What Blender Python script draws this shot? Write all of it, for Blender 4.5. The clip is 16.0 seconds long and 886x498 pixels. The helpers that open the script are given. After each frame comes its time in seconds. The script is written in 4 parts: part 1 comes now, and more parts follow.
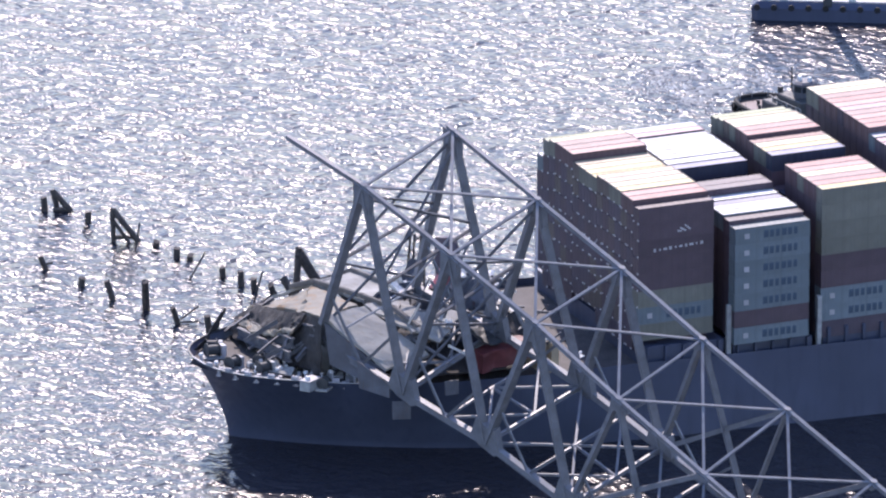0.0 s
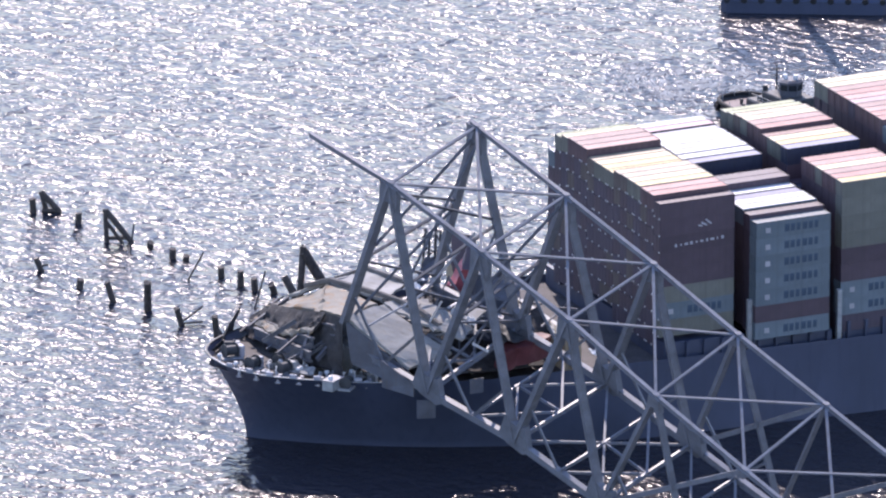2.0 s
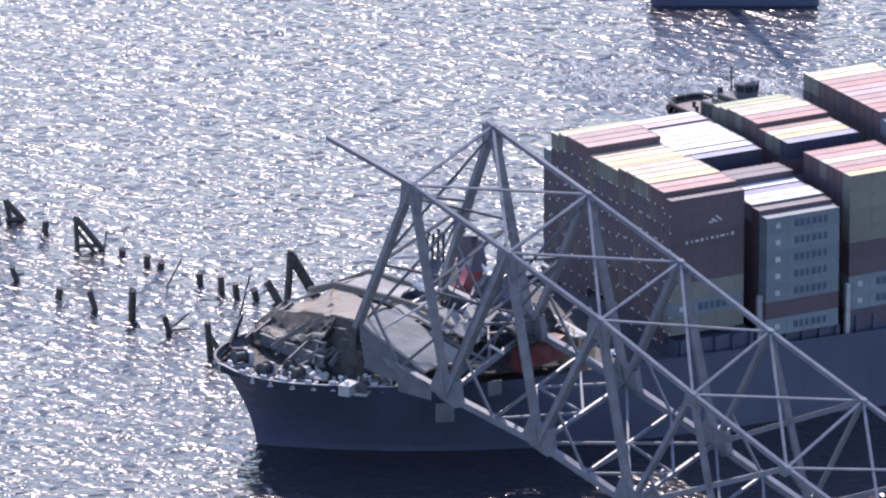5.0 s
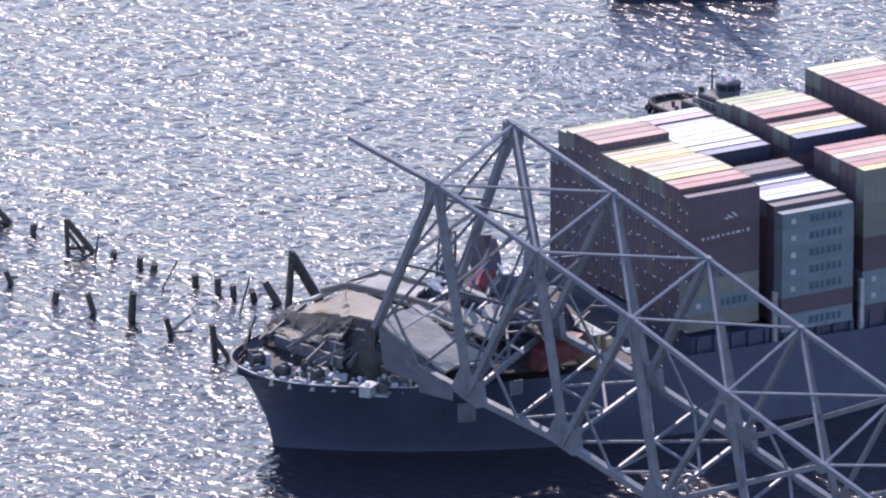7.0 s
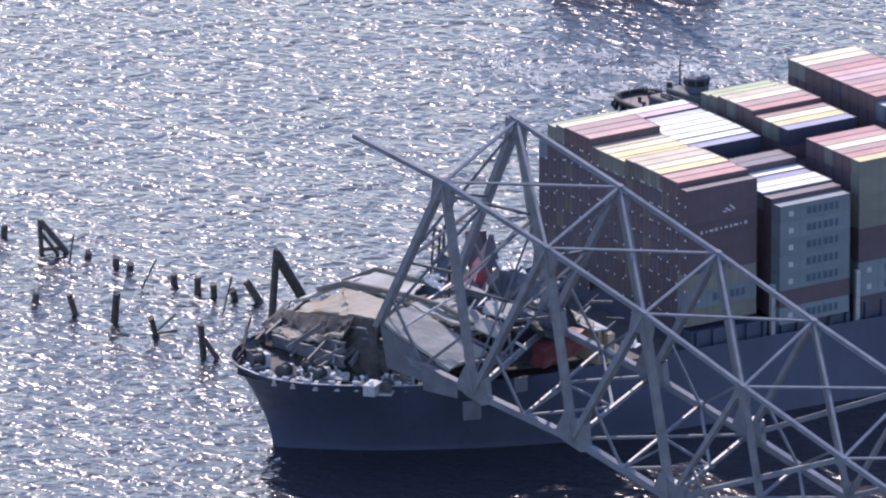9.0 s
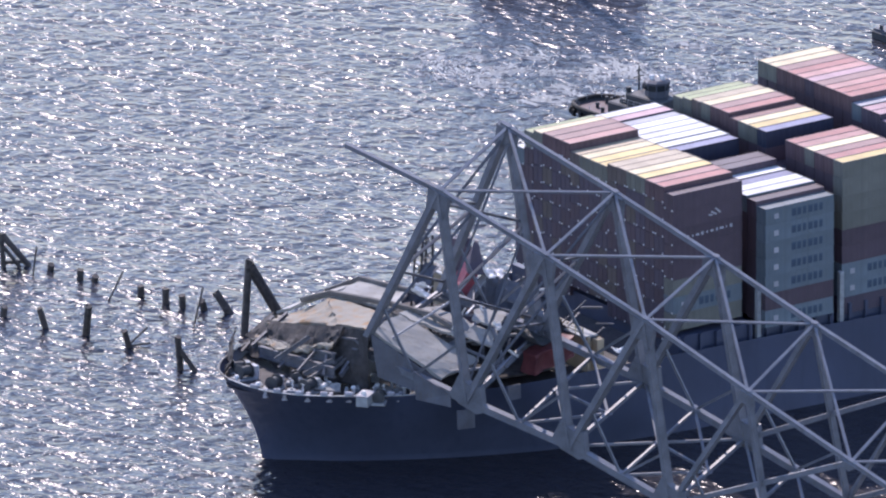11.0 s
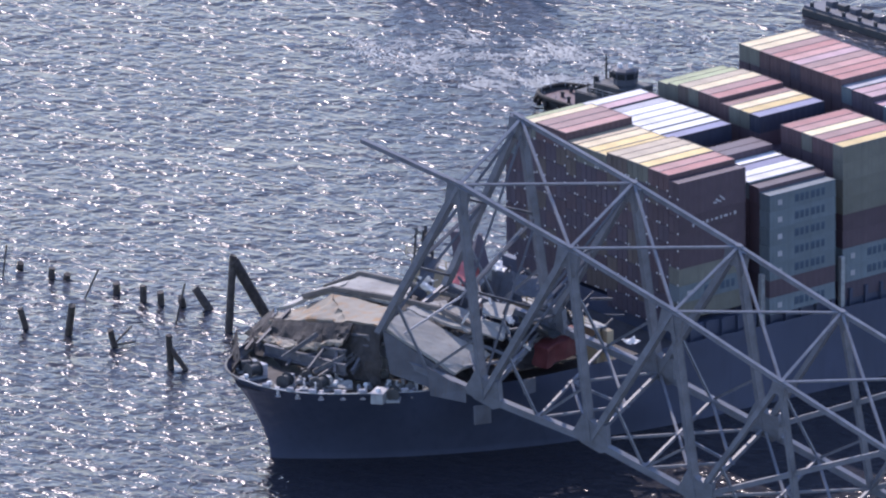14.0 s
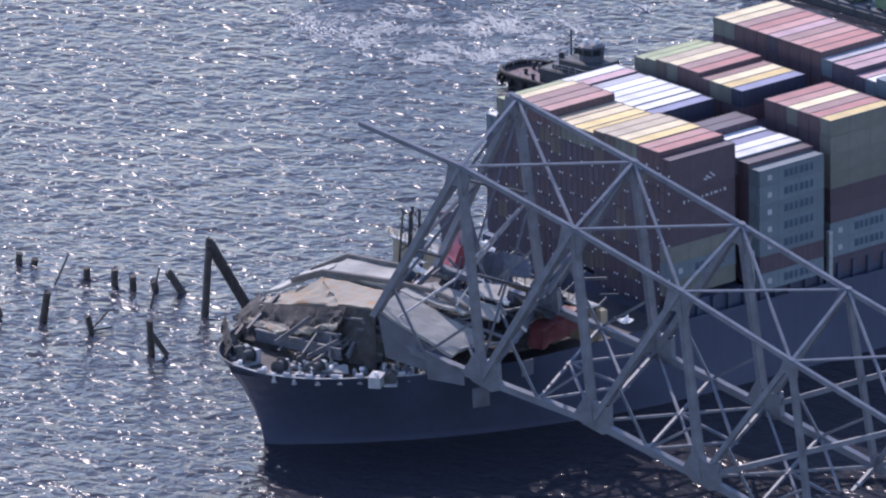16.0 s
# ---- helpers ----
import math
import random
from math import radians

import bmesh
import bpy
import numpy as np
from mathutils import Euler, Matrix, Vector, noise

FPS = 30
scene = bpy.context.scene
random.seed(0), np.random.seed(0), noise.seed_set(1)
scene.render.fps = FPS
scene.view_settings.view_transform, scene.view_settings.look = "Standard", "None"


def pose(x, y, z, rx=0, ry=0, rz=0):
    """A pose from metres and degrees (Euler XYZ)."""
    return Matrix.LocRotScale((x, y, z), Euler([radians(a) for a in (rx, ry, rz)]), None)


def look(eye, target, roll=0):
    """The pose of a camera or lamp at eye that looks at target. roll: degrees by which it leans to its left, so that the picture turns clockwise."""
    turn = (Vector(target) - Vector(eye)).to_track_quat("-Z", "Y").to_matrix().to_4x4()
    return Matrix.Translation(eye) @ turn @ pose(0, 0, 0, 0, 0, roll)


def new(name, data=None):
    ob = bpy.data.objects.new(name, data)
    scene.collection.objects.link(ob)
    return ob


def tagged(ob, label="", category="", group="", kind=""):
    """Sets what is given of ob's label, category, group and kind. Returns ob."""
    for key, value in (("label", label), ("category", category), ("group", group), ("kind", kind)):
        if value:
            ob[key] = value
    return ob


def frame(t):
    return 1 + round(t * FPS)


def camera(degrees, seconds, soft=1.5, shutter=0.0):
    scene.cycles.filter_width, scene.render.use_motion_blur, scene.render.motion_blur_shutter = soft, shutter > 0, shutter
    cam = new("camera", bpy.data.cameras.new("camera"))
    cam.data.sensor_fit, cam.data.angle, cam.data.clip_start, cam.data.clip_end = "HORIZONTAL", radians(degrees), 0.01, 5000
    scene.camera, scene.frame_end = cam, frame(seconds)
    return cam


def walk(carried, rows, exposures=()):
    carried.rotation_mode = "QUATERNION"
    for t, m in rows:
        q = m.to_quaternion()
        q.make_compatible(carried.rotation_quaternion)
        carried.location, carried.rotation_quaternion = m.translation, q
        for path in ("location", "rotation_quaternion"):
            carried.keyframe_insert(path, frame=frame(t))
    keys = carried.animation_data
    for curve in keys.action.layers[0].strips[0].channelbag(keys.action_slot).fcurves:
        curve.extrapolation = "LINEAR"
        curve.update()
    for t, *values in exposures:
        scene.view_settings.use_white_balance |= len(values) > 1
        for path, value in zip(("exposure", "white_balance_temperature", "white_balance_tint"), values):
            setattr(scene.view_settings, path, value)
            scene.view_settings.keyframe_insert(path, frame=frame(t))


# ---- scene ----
cam = camera(4.961, 16.0, soft=2.2)
PATH = [
    (0, (-551.69, -1375.21, 462.03), (-49.196, -46.667, 46.242), 0.31),
    (0.5, (-563.17, -1367.22, 460.65), (-50.020, -42.603, 45.346), 0.26),
    (1, (-574.70, -1359.29, 459.38), (-50.171, -39.016, 44.494), 0.31),
    (1.5, (-586.28, -1351.42, 458.24), (-49.893, -35.923, 43.327), 0.30),
    (2, (-597.89, -1343.59, 457.21), (-49.021, -33.302, 42.132), 0.30),
    (2.5, (-609.52, -1335.79, 456.29), (-48.474, -30.717, 41.054), 0.26),
    (3, (-621.16, -1327.99, 455.49), (-47.965, -28.258, 40.124), 0.25),
    (3.5, (-632.81, -1320.21, 454.79), (-47.631, -25.821, 39.424), 0.23),
    (4, (-644.46, -1312.41, 454.19), (-47.299, -23.456, 38.967), 0.20),
    (6.5, (-702.21, -1272.80, 452.65), (-46.215, -12.979, 36.819), 0.12),
    (7, (-713.61, -1264.67, 452.60), (-46.368, -10.992, 36.087), 0.13),
    (7.5, (-724.92, -1256.44, 452.64), (-46.217, -9.157, 35.448), 0.09),
    (8, (-736.15, -1248.10, 452.74), (-45.366, -7.849, 34.420), 0.08),
    (8.5, (-747.28, -1239.64, 452.93), (-44.273, -6.529, 33.842), 0.05),
    (9, (-758.30, -1231.03, 453.18), (-43.684, -4.762, 33.683), 0.00),
    (11.5, (-811.47, -1185.53, 455.36), (-37.220, 2.675, 32.164), -0.28),
    (12, (-821.64, -1175.85, 455.96), (-36.133, 4.501, 31.516), -0.25),
    (12.5, (-831.64, -1165.93, 456.61), (-35.232, 6.558, 30.697), -0.28),
    (13, (-841.45, -1155.78, 457.29), (-34.049, 8.649, 29.976), -0.30),
    (13.5, (-851.06, -1145.39, 458.02), (-32.896, 10.857, 28.938), -0.39),
    (14, (-860.47, -1134.72, 458.78), (-31.823, 13.238, 27.579), -0.44),
    (14.5, (-869.66, -1123.79, 459.57), (-30.424, 15.509, 25.873), -0.45),
    (15, (-878.62, -1112.56, 460.40), (-28.408, 17.572, 24.114), -0.57),
    (15.5, (-887.34, -1101.03, 461.25), (-25.926, 19.607, 22.471), -0.62),
    (16, (-895.82, -1089.20, 462.12), (-23.374, 21.947, 20.983), -0.62),
]
walk(cam, [(t, look(e, g, r)) for t, e, g, r in PATH],
     exposures=[(0, 1.2, 6850, 25), (9, 1.12, 6780, 25), (16, 0.95, 6600, 25)])

# ---- light ----
SUN_AZ, SUN_EL = 13.0, 40.0
world = bpy.data.worlds.new("world")
scene.world = world
world.use_nodes = True
_sky = world.node_tree.nodes.new("ShaderNodeTexSky")
_sky.sky_type = "NISHITA"
_sky.sun_disc = False
_sky.sun_elevation = radians(SUN_EL)
_sky.sun_rotation = radians(SUN_AZ)
_sky.air_density = 0.9
_sky.dust_density = 0.1
_sky.ozone_density = 3.0
world.node_tree.links.new(_sky.outputs[0], world.node_tree.nodes["Background"].inputs[0])
world.node_tree.nodes["Background"].inputs[1].default_value = 0.15
_sd = Vector((math.sin(radians(SUN_AZ)) * math.cos(radians(SUN_EL)), math.cos(radians(SUN_AZ)) * math.cos(radians(SUN_EL)), math.sin(radians(SUN_EL))))
sun = new("sun", bpy.data.lights.new("sun", "SUN"))
sun.data.energy, sun.data.angle, sun.data.color = 2.4, radians(0.53), (1.0, 0.96, 0.905)
sun.matrix_world = look(_sd * 800, (0, 0, 0))


# ---- materials ----
def mat(name, col, rough=0.6, metal=0.0, var=0.25, scale=0.6, dirt=None, dirt_amount=0.35, bump=0.0, bump_scale=6.0, streak=0.0, island=False, obj_var=0.0):
    m = bpy.data.materials.new(name)
    m.use_nodes = True
    nt, b = m.node_tree, m.node_tree.nodes["Principled BSDF"]
    L = nt.links.new
    tc = nt.nodes.new("ShaderNodeTexCoord")
    n1 = nt.nodes.new("ShaderNodeTexNoise")
    n1.inputs["Scale"].default_value, n1.inputs["Detail"].default_value = scale, 6
    L(tc.outputs["Object"], n1.inputs["Vector"])
    n2 = nt.nodes.new("ShaderNodeTexNoise")
    n2.inputs["Scale"].default_value, n2.inputs["Detail"].default_value = scale * 7, 4
    mp = nt.nodes.new("ShaderNodeMapping")
    mp.inputs["Scale"].default_value = (1, 1, 0.15 if streak else 1)
    L(tc.outputs["Object"], mp.inputs["Vector"])
    L(mp.outputs[0], n2.inputs["Vector"])
    r1 = nt.nodes.new("ShaderNodeMapRange")
    r1.inputs[1].default_value, r1.inputs[2].default_value, r1.inputs[3].default_value, r1.inputs[4].default_value = 0.3, 0.7, 1 - var, 1 + var
    L(n1.outputs["Fac"], r1.inputs[0])
    mul = nt.nodes.new("ShaderNodeMixRGB")
    mul.blend_type = "MULTIPLY"
    mul.inputs[0].default_value = 1
    mul.inputs[1].default_value = (*col, 1)
    if obj_var:
        oi = nt.nodes.new("ShaderNodeObjectInfo")
        r3 = nt.nodes.new("ShaderNodeMapRange")
        r3.inputs[3].default_value, r3.inputs[4].default_value = 1 - obj_var, 1 + obj_var
        L(oi.outputs["Random"], r3.inputs[0])
        mm = nt.nodes.new("ShaderNodeMath")
        mm.operation = "MULTIPLY"
        L(r1.outputs[0], mm.inputs[0])
        L(r3.outputs[0], mm.inputs[1])
        L(mm.outputs[0], mul.inputs[2])
    else:
        L(r1.outputs[0], mul.inputs[2])
    mix = nt.nodes.new("ShaderNodeMixRGB")
    r2 = nt.nodes.new("ShaderNodeMapRange")
    r2.inputs[1].default_value, r2.inputs[2].default_value, r2.inputs[4].default_value = 0.52, 0.72, dirt_amount
    L(n2.outputs["Fac"], r2.inputs[0])
    L(r2.outputs[0], mix.inputs[0])
    L(mul.outputs[0], mix.inputs[1])
    mix.inputs[2].default_value = (*(dirt or [c * 0.5 for c in col]), 1)
    L(mix.outputs[0], b.inputs["Base Color"])
    rr = nt.nodes.new("ShaderNodeMapRange")
    rr.inputs[3].default_value, rr.inputs[4].default_value = max(rough - 0.12, 0.03), min(rough + 0.15, 1)
    L(n2.outputs["Fac"], rr.inputs[0])
    L(rr.outputs[0], b.inputs["Roughness"])
    b.inputs["Metallic"].default_value = metal
    if bump:
        nb = nt.nodes.new("ShaderNodeTexNoise")
        nb.inputs["Scale"].default_value, nb.inputs["Detail"].default_value = bump_scale, 5
        L(tc.outputs["Object"], nb.inputs["Vector"])
        bp = nt.nodes.new("ShaderNodeBump")
        bp.inputs["Distance"].default_value = bump
        L(nb.outputs["Fac"], bp.inputs["Height"])
        L(bp.outputs[0], b.inputs["Normal"])
    return m


def water_material():
    m = bpy.data.materials.new("river_water")
    m.use_nodes = True
    nt, b = m.node_tree, m.node_tree.nodes["Principled BSDF"]
    L = nt.links.new
    tc = nt.nodes.new("ShaderNodeTexCoord")

    def wave(sx, sy, turn, scale, detail, rough=0.55):
        mp = nt.nodes.new("ShaderNodeMapping")
        mp.vector_type = "TEXTURE"
        mp.inputs["Rotation"].default_value = (0, 0, radians(turn))
        mp.inputs["Scale"].default_value = (sx, sy, 1)
        L(tc.outputs["Object"], mp.inputs["Vector"])
        n = nt.nodes.new("ShaderNodeTexNoise")
        n.inputs["Scale"].default_value, n.inputs["Detail"].default_value, n.inputs["Roughness"].default_value = scale, detail, rough
        n.inputs["Distortion"].default_value = 0.5
        L(mp.outputs[0], n.inputs["Vector"])
        return n.outputs["Fac"]

    def math_(op, a, c):
        k = nt.nodes.new("ShaderNodeMath")
        k.operation = op
        for i, v in enumerate((a, c)):
            if isinstance(v, (int, float)):
                k.inputs[i].default_value = v
            else:
                L(v, k.inputs[i])
        return k.outputs[0]

    big = wave(1.5, 1.0, WAVE_TURN, 0.15, 2)
    mid = wave(1.3, 1.0, WAVE_TURN + 10, 0.46, 2.6, 0.55)
    fine = wave(1.2, 1.0, WAVE_TURN + 24, 1.3, 1.5, 0.5)
    h = math_("ADD", math_("ADD", math_("MULTIPLY", big, W_BIG), math_("MULTIPLY", mid, W_MID)), math_("MULTIPLY", fine, W_FINE))
    gust = wave(2.0, 1.0, WAVE_TURN, 0.018, 4)
    g = nt.nodes.new("ShaderNodeMapRange")
    g.inputs[1].default_value, g.inputs[2].default_value, g.inputs[3].default_value, g.inputs[4].default_value = 0.3, 0.7, 0.93, 1.07
    L(gust, g.inputs[0])
    bp = nt.nodes.new("ShaderNodeBump")
    bp.inputs["Distance"].default_value = 1.0
    L(math_("MULTIPLY", h, g.outputs[0]), bp.inputs["Height"])
    L(bp.outputs[0], b.inputs["Normal"])
    cr = nt.nodes.new("ShaderNodeMixRGB")
    cr.inputs[1].default_value, cr.inputs[2].default_value = (0.027, 0.028, 0.037, 1), (0.036, 0.037, 0.047, 1)
    L(gust, cr.inputs[0])
    L(cr.outputs[0], b.inputs["Base Color"])
    b.inputs["Roughness"].default_value = 0.21
    b.inputs["IOR"].default_value = 1.333
    b.inputs["Specular IOR Level"].default_value = 0.27
    return m


WAVE_TURN, W_BIG, W_MID, W_FINE = -80, 1.2, 0.79, 0.1
WATER = water_material()
STEEL = mat("grey_painted_bridge_steel", (0.18, 0.197, 0.23), 0.5, var=0.2, scale=0.5, dirt=(0.16, 0.12, 0.09), dirt_amount=0.35)
# base darkened to hold the braces' backlit shade; rust mottling is wear
STEEL_DARK = mat("shade_dark_rusty_steel", (0.10, 0.11, 0.13), 0.65, var=0.25, scale=0.8, dirt=(0.15, 0.09, 0.06), dirt_amount=0.5)
HULL = mat("navy_hull_paint", (0.053, 0.069, 0.117), 0.5, var=0.15, scale=0.12, dirt=(0.042, 0.053, 0.09), streak=1, dirt_amount=0.5)
# deck base darkened so its colour holds the shadow below the wreck
DECK = mat("shade_darkened_deck_paint", (0.05, 0.045, 0.05), 0.75, var=0.3, scale=0.4, dirt=(0.2, 0.2, 0.2))
CONCRETE = mat("dusty_concrete", (0.34, 0.335, 0.315), 0.85, var=0.22, scale=0.16, dirt=(0.27, 0.24, 0.19), dirt_amount=0.5, bump=0.05, bump_scale=2.0)
ASPHALT = mat("worn_road_surface", (0.29, 0.265, 0.22), 0.9, var=0.25, scale=0.09, dirt=(0.36, 0.2, 0.09), dirt_amount=0.75, bump=0.03, bump_scale=4.0)
# near-black base holds the shade under the slabs; mottling is the rubble's own
RUBBLE = mat("shade_dark_rubble", (0.042, 0.039, 0.04), 0.9, var=0.5, scale=0.8, dirt=(0.1, 0.09, 0.08), dirt_amount=0.4, bump=0.1, bump_scale=3.0)
WHITE = mat("white_paint", (0.75, 0.75, 0.74), 0.5, var=0.1, scale=1.0, dirt=(0.4, 0.36, 0.3))
GREY = mat("grey_gear_paint", (0.32, 0.34, 0.35), 0.55, var=0.2, scale=1.0)
DARKGEAR = mat("dark_gear_paint", (0.05, 0.055, 0.06), 0.6, var=0.3, scale=1.0)
RED = mat("red_paint", (0.5, 0.12, 0.14), 0.5, var=0.2, scale=0.8, dirt=(0.25, 0.03, 0.03))
TIMBER = mat("wet_timber", (0.085, 0.073, 0.065), 0.8, var=0.4, scale=1.5, dirt=(0.02, 0.018, 0.016), streak=1, bump=0.05)
RUBBER = mat("black_rubber", (0.02, 0.02, 0.021), 0.8, var=0.3, scale=2.0)
FOAM = mat("churned_foam", (0.42, 0.45, 0.45), 0.8, var=0.2, scale=0.8)
GLASS = mat("dark_window_glass", (0.02, 0.025, 0.03), 0.08, var=0.1)
GREEN = mat("green_paint", (0.14, 0.22, 0.12), 0.6, var=0.3, scale=0.6)
PALE_BLUE_MARK = mat("faded_lettering", (0.05, 0.085, 0.13), 0.6)
# rust is red with wall shade in it; blue is navy with roof sheen
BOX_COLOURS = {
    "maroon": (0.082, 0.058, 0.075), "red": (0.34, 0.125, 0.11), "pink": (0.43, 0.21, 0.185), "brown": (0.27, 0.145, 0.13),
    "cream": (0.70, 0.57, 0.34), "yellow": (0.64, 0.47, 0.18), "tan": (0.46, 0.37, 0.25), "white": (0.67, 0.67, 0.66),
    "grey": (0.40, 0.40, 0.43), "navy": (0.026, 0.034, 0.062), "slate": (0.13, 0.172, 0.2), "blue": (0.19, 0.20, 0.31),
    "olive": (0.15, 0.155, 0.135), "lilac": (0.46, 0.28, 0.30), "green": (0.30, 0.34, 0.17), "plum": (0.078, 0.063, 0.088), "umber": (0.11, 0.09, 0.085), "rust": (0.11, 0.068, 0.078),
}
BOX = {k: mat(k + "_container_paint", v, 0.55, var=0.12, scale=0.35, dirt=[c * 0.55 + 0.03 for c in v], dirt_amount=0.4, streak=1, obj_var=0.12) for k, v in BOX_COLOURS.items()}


# ---- mesh helpers ----
def part(name, bm, material, parent=None, label="", smooth=False):
    me = bpy.data.meshes.new(name)
    bm.to_mesh(me)
    bm.free()
    for p in me.polygons:
        p.use_smooth = smooth
    me.materials.append(material)
    ob = new(name, me)
    if parent:
        ob.parent = parent
    if label:
        ob["label"] = label
    return ob


def empty(name, m=None):
    e = new(name)
    if m:
        e.matrix_world = m
    return e


def add_box(bm, size, m=None, bevel=0.0):
    old = set(bm.verts) if bevel else ()
    vs = bmesh.ops.create_cube(bm, size=1)["verts"]
    bmesh.ops.scale(bm, vec=size, verts=vs)
    if bevel:
        es = list({e for v in vs for e in v.link_edges})
        bmesh.ops.bevel(bm, geom=es, offset=bevel, segments=1, affect="EDGES")
        vs = [v for v in bm.verts if v not in old]
    if m:
        bmesh.ops.transform(bm, matrix=m, verts=vs)
    return vs


def add_cyl(bm, r1, r2, depth, m=None, seg=12):
    vs = bmesh.ops.create_cone(bm, segments=seg, radius1=r1, radius2=r2, depth=depth, cap_ends=True)["verts"]
    if m:
        bmesh.ops.transform(bm, matrix=m, verts=vs)
    return vs


def along(a, b, up=(0, 0, 1)):
    """A pose at the middle of a-b whose x axis runs along it."""
    a, b, up = Vector(a), Vector(b), Vector(up)
    x = (b - a).normalized()
    y = up.cross(x)
    if y.length < 1e-3:
        y = Vector((0, 1, 0)).cross(x)
    y.normalize()
    z = x.cross(y)
    m = Matrix((x, y, z)).transposed().to_4x4()
    m.translation = (a + b) / 2
    return m, (b - a).length


def beam(bm, a, b, w, h, up=(0, 0, 1), kind="box"):
    """A steel member between two nodes: a box girder with lips, or an I section."""
    m, n = along(a, b, up)
    if kind == "solid":
        add_box(bm, (n, w, h), m, min(w, h) * 0.12)
    elif kind == "box":
        add_box(bm, (n, w * 0.84, h * 0.88), m)
        add_box(bm, (n, w, h * 0.10), m @ pose(0, 0, h * 0.47))
        add_box(bm, (n, w, h * 0.10), m @ pose(0, 0, -h * 0.47))
    elif kind == "i":
        add_box(bm, (n, w, h * 0.16), m @ pose(0, 0, h * 0.42))
        add_box(bm, (n, w, h * 0.16), m @ pose(0, 0, -h * 0.42))
        add_box(bm, (n, w * 0.22, h * 0.68), m)
    else:
        add_cyl(bm, w / 2, w / 2, n, m @ pose(0, 0, 0, 0, 90, 0), 8)


# ---- water ----
def build_water():
    bm = bmesh.new()
    bmesh.ops.create_grid(bm, x_segments=8, y_segments=8, size=3200)
    ob = part("water", bm, WATER)
    ob.matrix_world = pose(0, 600, 0)
    tagged(ob, "wind-rippled grey river water with bright sun glitter", "water", kind="structure")
    return ob


water = build_water()


# ---- ship ----
CY = 19.1      # centreline
HALF = 24.1


def half_breadth(x, z):
    """The hull's half width at x (bow at small x) and height z."""
    k = max(0.0, min(1.0, z / 14.0))
    nose = -59.2 - 6.6 * k ** 1.5
    run = 62 - 22 * k
    u = max(0.0, min(1.0, (x - nose) / run))
    return HALF * (1 - (1 - u) ** (1.9 + 0.5 * k)) ** (0.78 - 0.35 * k)


def side_y(x, z, sgn):
    """Where the hull's side lies: the far bow is narrowed to fit the camera's view."""
    u = max(0.0, min(1.0, (-36 - x) / 20))
    v = max(0.0, min(1.0, (-55 - x) / 11))
    return CY - 2.4 * v + sgn * half_breadth(x, z) * (1 - 0.33 * u if sgn > 0 else 1 - 0.02 * v)


def deck_z(x):
    u = max(0.0, min(1.0, (-30 - x) / 36))
    return 11.0 + 1.4 * u ** 1.2


def build_ship():
    ship = empty("container_ship", pose(0, 0, 0))
    tagged(ship, "navy blue container ship with its bow under a fallen bridge truss", "ship")
    bm = bmesh.new()
    xs = [-67.5 + 1.1 * i for i in range(40)] + [-22 + 6 * i for i in range(26)]
    zs = [-2, 0, 1.5, 3, 5, 7, 9, 11, 12.4, 13.4]
    rows = []
    for sgn in (-1, 1):
        grid = []
        for x in xs:
            top = deck_z(x)
            col = []
            for z in zs:
                zz = min(z, 20) * (top + 1.1) / 13.4
                k = max(0.0, min(1.0, zz / 14.0))
                nose = -59.2 - 6.6 * k ** 1.5
                xx = max(x, nose)
                col.append(bm.verts.new((xx, side_y(xx, zz, sgn), zz)))
            grid.append(col)
        rows.append(grid)
        for i in range(len(xs) - 1):
            for j in range(len(zs) - 1):
                q = [grid[i][j], grid[i + 1][j], grid[i + 1][j + 1], grid[i][j + 1]]
                bm.faces.new(q if sgn < 0 else q[::-1])
    a, b = rows[0][-1], rows[1][-1]
    for j in range(len(zs) - 1):
        bm.faces.new([a[j], b[j], b[j + 1], a[j + 1]])
    bmesh.ops.remove_doubles(bm, verts=bm.verts, dist=0.002)
    bmesh.ops.recalc_face_normals(bm, faces=bm.faces)
    part("hull", bm, HULL, ship, "navy blue steel hull with flared bow", smooth=True)
    # deck inside the bulwark
    bm = bmesh.new()
    prev = None
    for x in [-66 + 2.0 * i for i in range(18)] + [-28 + 8 * i for i in range(19)]:
        z = deck_z(x)
        cur = (bm.verts.new((x, side_y(x, z, -1) + 0.2, z)), bm.verts.new((x, side_y(x, z, 1) - 0.2, z)))
        if prev:
            bm.faces.new((prev[0], cur[0], cur[1], prev[1]))
        prev = cur
    part("deck", bm, DECK, ship, "steel deck, its paint darkened for the wreck's shadow")
    # bulwark cap rail
    for sgn in (-1, 1):
        bm = bmesh.new()
        pts = [(x, side_y(x, deck_z(x) + 1.1, sgn) - sgn * 0.05, deck_z(x) + 1.12) for x in [-65.5, -65, -64.2, -63, -61.5] + [-60 + 3 * i for i in range(9)]]
        for p, q in zip(pts, pts[1:]):
            beam(bm, p, q, 0.3, 0.12)
        part("cap_rail", bm, GREY if sgn < 0 else DARKGEAR, ship, "bulwark cap rail")
    return ship


ship = build_ship()

# ---- containers ----
CL, CW, CH = 12.19, 2.44, 2.59
BOX_TILT = -1.7    # tilts the containers alone to fit the camera's view; the hull stays level


